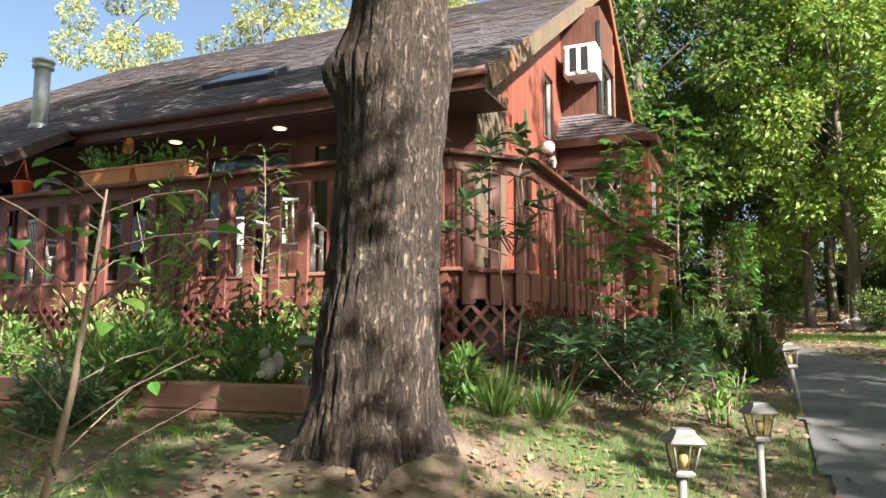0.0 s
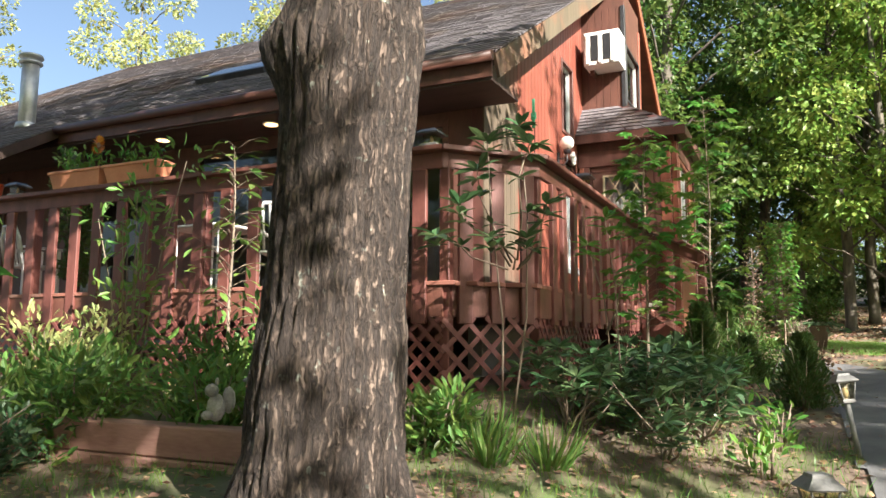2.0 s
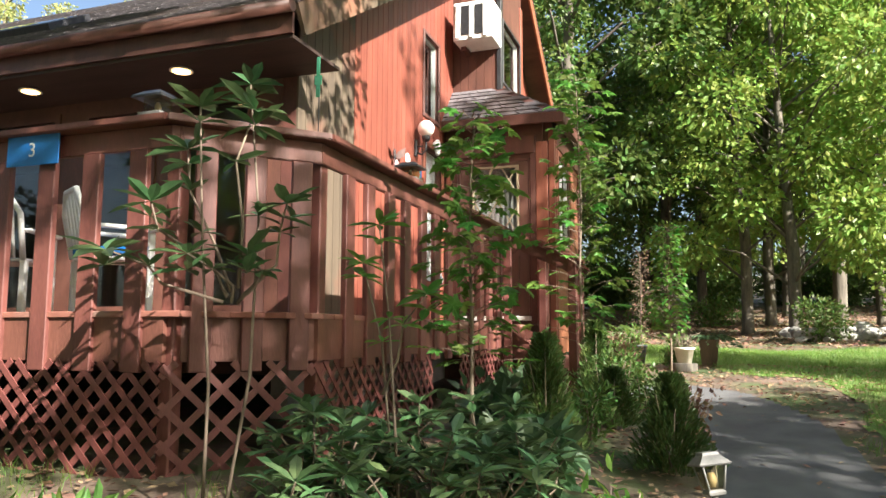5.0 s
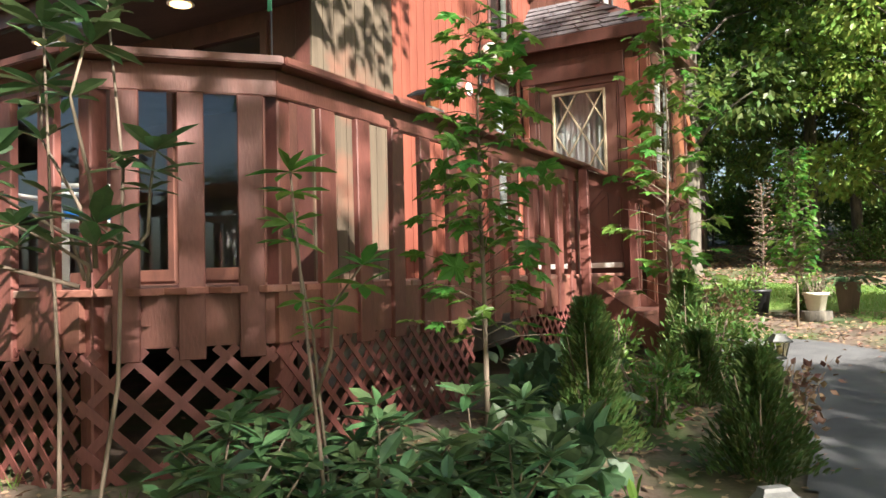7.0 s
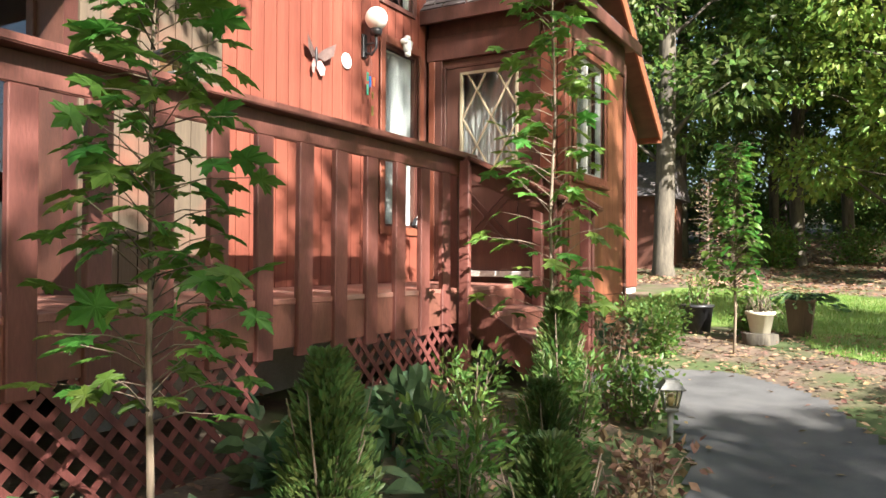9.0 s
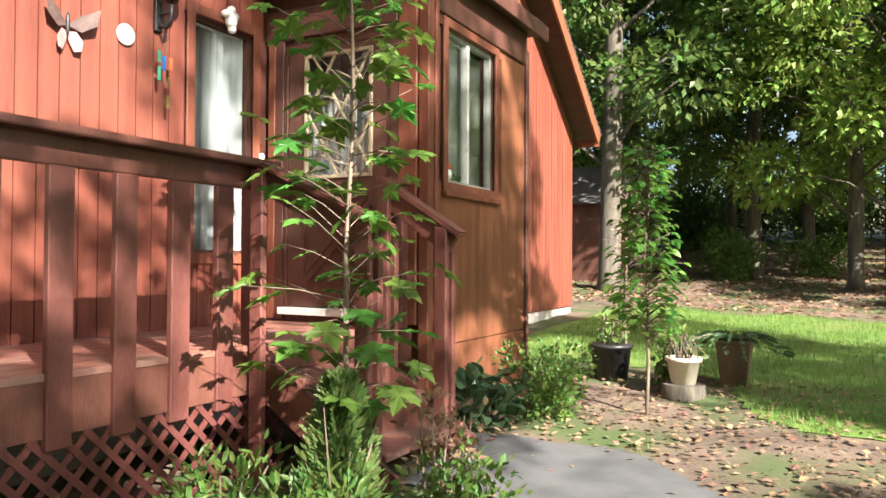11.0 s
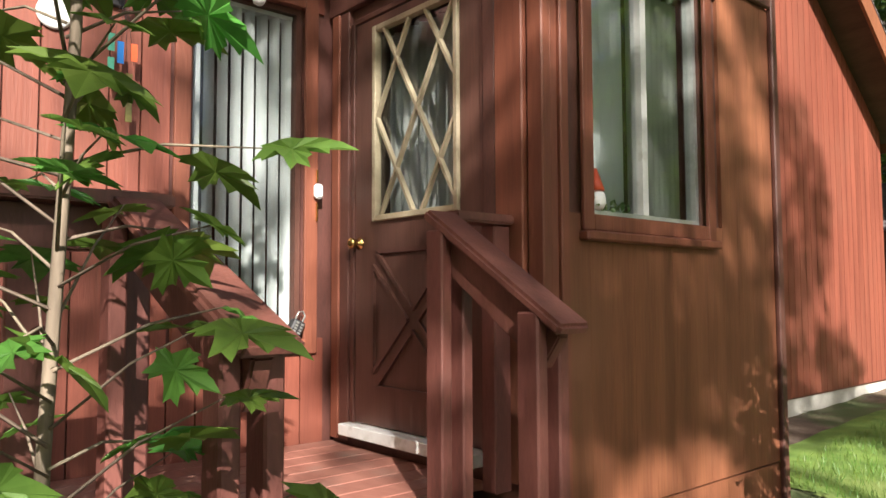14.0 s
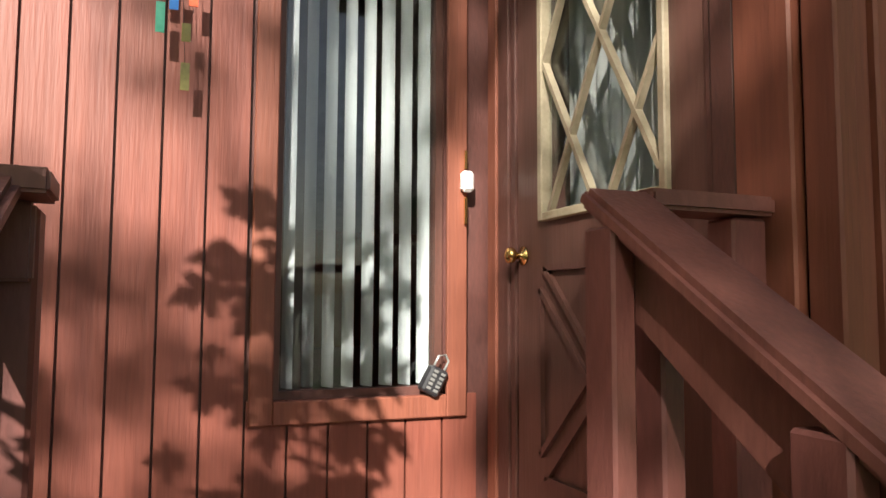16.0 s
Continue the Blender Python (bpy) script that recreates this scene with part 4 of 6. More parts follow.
def leaves(name, pts, dirs, size, shape, material, parent=None, roll=0.6, lift=None):
    """One mesh of many leaves: each from its point along its direction, face up with some roll."""
    V, F = shape
    n, k = len(pts), len(V)
    d = dirs / (np.linalg.norm(dirs, axis=1, keepdims=True) + 1e-9)
    up = np.tile((0.0, 0.0, 1.0), (n, 1)) + rng.normal(0, roll, (n, 3))
    side = np.cross(d, up)
    side /= np.linalg.norm(side, axis=1, keepdims=True) + 1e-9
    nor = np.cross(side, d)
    size = np.broadcast_to(np.asarray(size, float), (n,))[:, None, None]
    co = pts[:, None, :] + size * (V[None, :, 0:1] * side[:, None, :] + V[None, :, 1:2] * d[:, None, :] + V[None, :, 2:3] * nor[:, None, :])
    base = np.arange(n)[:, None] * k
    faces = []
    for f in F:
        faces.append((base + np.array(f)[None, :]))
    me = bpy.data.meshes.new(name)
    fl_ = [tuple(r) for blk in faces for r in blk.tolist()]
    me.from_pydata(co.reshape(-1, 3).tolist(), [], fl_)
    me.materials.append(material)
    ob = new(name, me)
    if parent:
        ob.parent = parent
    return ob


def cloud(centres, radii, n, squash=0.75, hollow=0.5):
    """Points in clumps, thicker towards each clump's outside."""
    c = np.array(centres, float)
    r = np.array(radii, float)
    w = r ** 2
    i = rng.choice(len(c), n, p=w / w.sum())
    v = rng.normal(0, 1, (n, 3))
    v /= np.linalg.norm(v, axis=1, keepdims=True)
    u = rng.uniform(hollow ** 3, 1, n) ** (1 / 3)
    p = v * (u * r[i])[:, None]
    p[:, 2] *= squash
    return c[i] + p, v


def tree(name, label, height, crown_lo, spread, n, leaf_size, leaf_m, trunk_r, seed, limbs=9, clumps=26, bark_m=None, shape=DIAMOND, group="woodland trees", lean=0.03):
    """A tapered trunk, limbs to every clump, and a crown of many leaves with gaps."""
    r = random.Random(seed)
    t = thing(name, label, "tree", group)
    bm = bmesh.new()
    top = Vector((r.uniform(-1, 1) * lean * height, r.uniform(-1, 1) * lean * height, height * 0.93))
    line = [Vector((0, 0, -0.4)), Vector((0, 0, 0.25))] + [top * f + Vector((r.uniform(-0.1, 0.1), r.uniform(-0.1, 0.1), 0)) * (1 + height * 0.03) for f in (0.2, 0.4, 0.6, 0.8, 1.0)]
    tube(bm, line, [trunk_r * 1.7, trunk_r * 1.1, trunk_r, trunk_r * 0.85, trunk_r * 0.6, trunk_r * 0.35, trunk_r * 0.08], 10)
    part("trunk", bm, bark_m or trunk_m, t)
    cs, rs = [], []
    lm = bmesh.new()
    for i in range(clumps):
        f = (i + r.random()) / clumps
        z = crown_lo + (height - crown_lo) * f
        reach = spread * (0.35 + 0.65 * math.sin(math.pi * min(0.98, 0.18 + 0.8 * f)))
        a = i * 2.4 + r.uniform(-0.5, 0.5)
        rad = reach * r.uniform(0.35, 1.0)
        c = Vector((rad * math.cos(a), rad * math.sin(a), z))
        cs.append(c)
        rs.append(spread * r.uniform(0.2, 0.36))
        root = top * max(0.08, (z - rad * 0.55) / height * 1.05)
        root.z = max(crown_lo * 0.6, z - rad * 0.6)
        tube(lm, [root, root.lerp(c, 0.5) + Vector((0, 0, 0.12 * rad)), c], [trunk_r * 0.3, trunk_r * 0.16, 0.012], 5)
    tagged(part("branch_tangle", lm, bark_m or trunk_m, t), kind="stuff")
    p, v = cloud([tuple(c) for c in cs], rs, n)
    v = v + rng.normal(0, 0.6, v.shape)
    v[:, 2] -= 0.5
    leaves("crown", p, v, rng.uniform(0.7, 1.3, n) * leaf_size, shape, leaf_m, t, 0.7)
    return t


def place(ob, x, y, turn=0.0, s=1.0, dz=0.0):
    ob.matrix_basis = pose(x, y, ground(x, y) + dz, 0, 0, turn) @ Matrix.Scale(s, 4)
    return ob


def again(ob, x, y, turn=0.0, s=1.0, dz=0.0):
    c = copy_thing(ob, pose(x, y, ground(x, y) + dz, 0, 0, turn))
    c.scale = (s, s, s)
    return c


# the oak before the deck, with furrowed bark
oak = thing("oak_tree", "old oak with deeply furrowed grey-brown bark beside the deck", "tree")
OX, OY = 1.28, -8.9
vs, fs = [], []
NS, NR = 150, 230
for j in range(NR + 1):
    z = -1.75 + 8.0 * (j / NR)
    base = interp(z, ((-1.75, 0.55), (-1.45, 0.37), (-1.2, 0.325), (-0.9, 0.315), (-0.4, 0.285), (0.3, 0.27), (0.62, 0.285), (0.78, 0.30), (1.0, 0.26), (1.3, 0.245), (3, 0.22), (6.3, 0.12)))
    cx, cy = OX + 0.04 * math.sin(z * 0.7) + 0.02 * (z + 1), OY + 0.02 * z
    for i in range(NS):
        a = 2 * math.pi * i / NS
        ca, sa = math.cos(a), math.sin(a)
        flare = max(0.0, -1.05 - z) * 0.3 * max(0, math.sin(a * 5 + 0.6)) ** 2
        burl = 0.10 * math.exp(-((z - 0.72) / 0.16) ** 2) * math.exp(-((math.atan2(math.sin(a - 3.6), math.cos(a - 3.6))) / 0.5) ** 2)
        wob = 0.05 * noise.noise((ca * 3, sa * 3, z * 3))
        f1 = abs(noise.noise((ca * 6.5 + wob * 9, sa * 6.5, z * 1.7)))
        f2 = abs(noise.noise((ca * 13, sa * 13 + wob * 6, z * 4.2 + 5)))
        f3 = noise.noise((ca * 26, sa * 26, z * 14))
        rr = base + flare + burl + wob * 0.3 + 0.09 * min(f1, 0.25) + 0.05 * min(f2, 0.25) + 0.004 * f3
        vs.append((cx + rr * ca, cy + rr * sa, z))
for j in range(NR):
    for i in range(NS):
        k = (i + 1) % NS
        fs.append((j * NS + i, j * NS + k, (j + 1) * NS + k, (j + 1) * NS + i))
o = raw("trunk", vs, fs, bark, oak)
for p in o.data.polygons:
    p.use_smooth = True
ocs, ors = [], []
lm = bmesh.new()
rr = random.Random(9)
for i in range(34):
    a, z = i * 2.4, 4.5 + 7.5 * (i / 34)
    rad = rr.uniform(0.8, 4.4)
    c = Vector((OX + rad * math.cos(a), OY + rad * math.sin(a), z))
    ocs.append(tuple(c))
    ors.append(rr.uniform(0.8, 1.35))
    root = Vector((OX + 0.1, OY + 0.1, max(4.0, min(6.0, z - rad * 0.7))))
    tube(lm, [root, root.lerp(c, 0.5) + Vector((0, 0, 0.3)), c], [0.08, 0.045, 0.012], 5)
tagged(part("branch_tangle", lm, trunk_m, oak), kind="stuff")
p, v = cloud(ocs, ors, 24000)
leaves("crown", p, v + rng.normal(0, 0.6, v.shape), rng.uniform(0.12, 0.2, 24000), DIAMOND, leaf_forest, oak)

# woodland: a few kinds, then copies
kinds = [
    tree("maple_tree", "tall woodland maple with light green leaves", 13, 2.4, 3.8, 15000, 0.19, leaf_forest, 0.17, 1, clumps=34),
    tree("maple_tree", "slender woodland tree with yellow-green leaves", 15, 2.6, 3.2, 12000, 0.18, leaf_forest, 0.16, 2, clumps=30),
    tree("hemlock_tree", "dark shaded woodland tree with a straight trunk", 16, 3.2, 3.4, 11000, 0.2, leaf_shaded, 0.2, 3, clumps=30),
    tree("birch_tree", "pale sunlit tree with thin yellowish leaves", 14, 1.5, 2.6, 7000, 0.17, leaf_pale, 0.12, 4, clumps=26),
    tree("understory_tree", "low woodland sapling with fresh green leaves", 5.5, 0.5, 1.9, 6000, 0.14, leaf_forest, 0.05, 6, clumps=22),
    # last kind stands out of view, its clumps set to break up the sun
    tree("maple_tree", "unseen shade-casting maple with dense separate leaf clumps", 13.5, 2.6, 3.9, 17000, 0.17, leaf_forest, 0.17, 7, clumps=17),
]
place(kinds[0], 5.8, 13.7, 20)
place(kinds[1], 4.6, 15.0, 200)
place(kinds[2], 2.2, 17.5, 70)
place(kinds[3], -19, 17, 0, 1.35)
place(kinds[4], 9.2, 11.6, 0)
place(kinds[5], 17.0, -5.0, 40, 1.15)
tr = random.Random(12)
SPOTS = [(0, 5.6, 19.5), (1, 8.8, 18), (1, 1.2, 21), (2, -1.5, 19), (2, 6.6, 24), (2, 11, 24), (2, 3.3, 26), (1, -4, 26), (2, 16, 27), (2, -7, 24),
         (1, 20, 22), (2, 0.5, 31), (2, 8, 31), (2, 14, 34), (2, 20, 32), (1, 26, 18), (2, -3, 36), (2, 5, 38), (2, 11, 40), (1, 26, -9), (2, 33, 16), (2, 27, 28), (2, 36, 26),
         (3, -16, 21), (3, -13, 24), (3, -23, 20), (3, -27, 15), (3, -10, 20), (3, -20, 26), (3, -31, 22), (3, -7, 28), (3, -35, 12), (1, -26, 27), (1, -14, 32), (1, -4.5, 17.5),
         (4, 15, 22), (4, 4, 34), (4, 24, 17), (4, -3, 30), (4, 10, 33), (2, -0.6, 12.8), (2, 8.2, 22), (0, 9.4, 14.6), (2, -2.5, 13.5), (3, -24, 32), (3, -11, 36), (2, 24, 36), (2, -9, 34)]
for k, x, y in SPOTS:
    again(kinds[k], x, y, tr.uniform(0, 360), tr.uniform(0.85, 1.2) * (1.25 if k == 3 else 1))
# trees behind the walker, never in view, added to dapple house and garden
for k, x, y, s in ((3, 13.5, -7.7, 1.0), (5, 17.0, -11.8, 0.95), (3, 11.5, -12.0, 1.0), (5, 19.5, -14.6, 0.9), (3, 14.0, -18.2, 0.9), (1, 9.0, -15.6, 0.8), (1, 5.6, -19.5, 1.0), (0, -2.5, -15.5, 1.0), (1, -7, -13.5, 1.0),
                   (1, 0.5, -20, 1.1), (2, -12, -20, 1.1), (2, 7, -27, 1.2), (2, -4, -28, 1.2), (2, 18, -26, 1.2)):
    again(kinds[k], x, y, tr.uniform(0, 360), s)


def shrub(name, label, x, y, h, r, n, leaf, shape, material, seed, stems=7, category="shrub", group="", squash=0.8, z0=0.25, up=0.3, roll=0.6, dz=0.0):
    """Stems from one foot, each ending in leafy clumps."""
    q = random.Random(seed)
    t = thing(name, label, category, group)
    g = ground(x, y) + dz
    bm = bmesh.new()
    cs, rs = [], []
    for i in range(stems):
        a = i * 2.4 + q.uniform(-0.4, 0.4)
        rad, top = r * q.uniform(0.25, 0.85), h * q.uniform(0.6, 1.0)
        end = Vector((x + rad * math.cos(a), y + rad * math.sin(a), g + top))
        foot = Vector((x + 0.06 * math.cos(a), y + 0.06 * math.sin(a), g - 0.03))
        mid = foot.lerp(end, 0.5) + Vector((0.02 * q.uniform(-1, 1), 0.02 * q.uniform(-1, 1), 0.08 * h))
        tube(bm, [foot, mid, end], [0.010, 0.007, 0.003], 5)
        for f in (z0, 0.55, 0.8, 1.0):
            cs.append(tuple(foot.lerp(end, f)))
            rs.append(r * q.uniform(0.28, 0.48))
    tagged(part("branch_tangle", bm, twig, t), kind="stuff")
    p, v = cloud(cs, rs, n, squash, 0.3)
    p[:, 2] = np.maximum(p[:, 2], g + 0.02)
    v = v + rng.normal(0, 0.4, v.shape)
    v[:, 2] += up
    leaves("foliage", p, v, rng.uniform(0.7, 1.25, n) * leaf, shape, material, t, roll)
    return t


def whorls(name, label, x, y, tips, leaf, material, category="shrub", per=9, stem_r=0.009, dz=0.0):
    """A leggy shrub: a bent stem to each tip and a rosette of long leaves there."""
    t = thing(name, label, category)
    g = ground(x, y) + dz
    bm = bmesh.new()
    P, D, S = [], [], []
    q = random.Random(int(x * 100 + y * 10))
    for tx, ty, tz in tips:
        foot, end = Vector((x + q.uniform(-0.08, 0.08), y + q.uniform(-0.08, 0.08), g - 0.04)), Vector((tx, ty, tz))
        if len(P) > 3 * per and tz - g > 0.9:
            foot = mains.lerp(end, 0.1) + Vector((0, 0, -0.1))
        else:
            mains = foot.lerp(end, 0.55)
        m1 = foot.lerp(end, 0.35) + Vector((q.uniform(-0.07, 0.07), q.uniform(-0.07, 0.07), 0))
        m2 = foot.lerp(end, 0.7) + Vector((q.uniform(-0.06, 0.06), q.uniform(-0.06, 0.06), 0))
        tube(bm, [foot, m1, m2, end], [stem_r, stem_r * 0.8, stem_r * 0.6, 0.004], 6)
        for at, cnt, ln in ((end, per, 1.0), (end - Vector((0, 0, 0.07)), per - 3, 0.9), (m2, per - 4, 0.75)):
            for i in range(cnt):
                a = i * 2 * math.pi / cnt + q.uniform(-0.3, 0.3)
                P.append(tuple(at))
                D.append((math.cos(a), math.sin(a), q.uniform(-0.35, 0.75)))
                S.append(leaf * ln * q.uniform(0.75, 1.2))
    tagged(part("branch_tangle", bm, twig, t), kind="stuff")
    leaves("foliage", np.array(P), np.array(D), np.array(S), LONG, material, t, 0.25)
    return t


# rhododendrons at the deck's corner
whorls("rhododendron", "leggy rhododendron with glossy green whorls before the railing", 1.35, -6.95, [(1.22, -6.95, 0.80), (1.42, -6.85, 0.92), (1.55, -7.0, 0.74), (1.05, -7.05, 0.35), (1.6, -6.8, 0.35), (1.3, -7.1, 0.1), (1.12, -6.9, 0.62), (1.5, -6.95, 0.1), (0.95, -7.2, 0.12)], 0.17, leaf_rhodo)
whorls("rhododendron", "leggy rhododendron stem with a bright leaf whorl", 2.0, -6.45, [(1.93, -6.5, 0.28), (1.75, -6.3, 0.12), (2.12, -6.35, -0.05)], 0.15, leaf_maple)
for i, (x, y, n_) in enumerate(((1.75, -6.75, 14), (2.15, -6.35, 16), (1.6, -6.3, 12), (2.45, -6.0, 14), (2.0, -5.75, 12), (2.35, -6.75, 9))):
    q = random.Random(i)
    whorls("rhododendron", "low spreading rhododendron with dark glossy leaves", x, y, [(x + q.uniform(-0.4, 0.4), y + q.uniform(-0.4, 0.4), ground(x, y) + q.uniform(0.18, 0.55)) for _ in range(n_)], 0.14, leaf_rhodo)


def sapling(name, label, x, y, h, leaf, n, seed, shape=MAPLE, material=None, lo=0.25, reach=0.32, lean=(0, 0), r0=0.016, category="sapling"):
    q = random.Random(seed)
    t = thing(name, label, category)
    g = ground(x, y)
    top = Vector((x + lean[0], y + lean[1], g + h))
    foot = Vector((x, y, g - 0.05))
    st, br = bmesh.new(), bmesh.new()
    pts = [foot.lerp(top, f) + Vector((q.uniform(-0.02, 0.02), q.uniform(-0.02, 0.02), 0)) * (f > 0) for f in (0, 0.2, 0.4, 0.6, 0.8, 1)]
    tube(st, pts, [r0, r0 * 0.9, r0 * 0.75, r0 * 0.6, r0 * 0.4, 0.004], 8)
    part("stem", st, twig, t)
    P, D, S = [], [], []
    for i in range(n):
        f = lo + (1 - lo) * (i + q.random()) / n
        a = i * 2.4 + q.uniform(-0.5, 0.5)
        root = foot.lerp(top, f)
        ln = reach * q.uniform(0.35, 1.0) * (1.25 - 0.7 * f)
        end = root + Vector((ln * math.cos(a), ln * math.sin(a), ln * q.uniform(0.1, 0.7)))
        tube(br, [root, root.lerp(end, 0.5) + Vector((0, 0, 0.02)), end], [0.0035, 0.0028, 0.0015], 4)
        for k in range(2):
            b = a + q.uniform(-0.9, 0.9)
            P.append(tuple(root.lerp(end, 1.0 - 0.35 * k)))
            D.append((math.cos(b), math.sin(b), q.uniform(-0.75, 0.1)))
            S.append(leaf * q.uniform(0.6, 1.2))
    tagged(part("branch_tangle", br, twig, t), kind="stuff")
    leaves("foliage", np.array(P), np.array(D), np.array(S), shape, material or leaf_maple, t, 0.3)
    return t


sapling("maple_sapling", "young maple sapling with dark green lobed leaves beside the railing", 1.95, -5.05, 2.3, 0.135, 95, 3, lo=0.28, reach=0.42)
sapling("maple_sapling", "tall young maple with bright lobed leaves beside the stairs", 2.2, -1.92, 3.5, 0.155, 105, 4, lo=0.18, reach=0.5, lean=(-0.05, 0.05))
sapling("young_tree", "young garden tree with fresh green oval leaves", 2.92, 1.05, 2.05, 0.10, 230, 5, HOSTA, leaf_maple, 0.3, 0.34)
sapling("dry_shrub", "thin half-bare shrub with brown twigs", 2.45, 2.3, 1.75, 0.045, 120, 6, DIAMOND, leaf_dry, 0.25, 0.3)
sapling("bare_sapling", "thin pale sapling with a few round leaves", 1.15, -10.95, 1.55, 0.085, 26, 8, HOSTA, leaf_maple, 0.3, 0.8, (0.15, 0.1), 0.02)
sapling("maple_sapling", "slim sapling with fresh leaves beside the planting bed", -0.9, -7.1, 2.1, 0.13, 60, 9, LONG, leaf_shrub, 0.3, 0.4)
shrub("climbing_shrub", "leafy shrub in front of the deck railing", -2.1, -7.0, 2.3, 0.5, 420, 0.11, LONG, leaf_shrub, 31)
shrub("arborvitae", "green conical evergreen behind the railing", -4.6, -5.6, 1.6, 0.4, 2600, 0.07, DIAMOND, leaf_cedar, 32, dz=0.9)


def conifer(name, label, x, y, h, r, n, seed):
    """An upright evergreen of many short sprays."""
    t = thing(name, label, "shrub", "evergreens")
    g = ground(x, y)
    bm = bmesh.new()
    q = random.Random(seed)
    for i in range(9):
        a = i * 0.7
        tube(bm, [(x, y, g - 0.03), (x + 0.3 * r * math.cos(a), y + 0.3 * r * math.sin(a), g + h * 0.4), (x + 0.6 * r * math.cos(a), y + 0.6 * r * math.sin(a), g + h * q.uniform(0.6, 0.95))], [0.010, 0.006, 0.002], 5)
    tagged(part("branch_tangle", bm, twig, t), kind="stuff")
    f = rng.uniform(0.05, 1, n)
    a = rng.uniform(0, 2 * math.pi, n)
    rad = r * np.sqrt(rng.uniform(0.15, 1, n)) * (1.05 - 0.85 * f ** 1.3) * (0.72 + 0.3 * np.sin(a * 4 + f * 7) + 0.12 * np.sin(a * 9 - f * 17))
    p = np.stack([x + rad * np.cos(a), y + rad * np.sin(a), g + h * f], 1)
    d = np.stack([np.cos(a) * 0.6, np.sin(a) * 0.6, rng.uniform(0.3, 1.2, n)], 1)
    leaves("sprays", p, d, rng.uniform(0.022, 0.06, n), LONG, leaf_cedar, t, 0.8)


conifer("dwarf_cedar", "upright dwarf evergreen in the planting bed", 2.33, -4.55, 0.85, 0.28, 7000, 1)
conifer("dwarf_cedar", "rounded dwarf evergreen beside the path", 3.15, -4.35, 0.66, 0.30, 6000, 2)
conifer("dwarf_cedar", "feathery evergreen near the stairs", 2.35, -2.2, 0.85, 0.27, 5600, 3)
conifer("dwarf_cedar", "feathery evergreen near the stairs", 2.62, -3.1, 0.5, 0.25, 4400, 4)

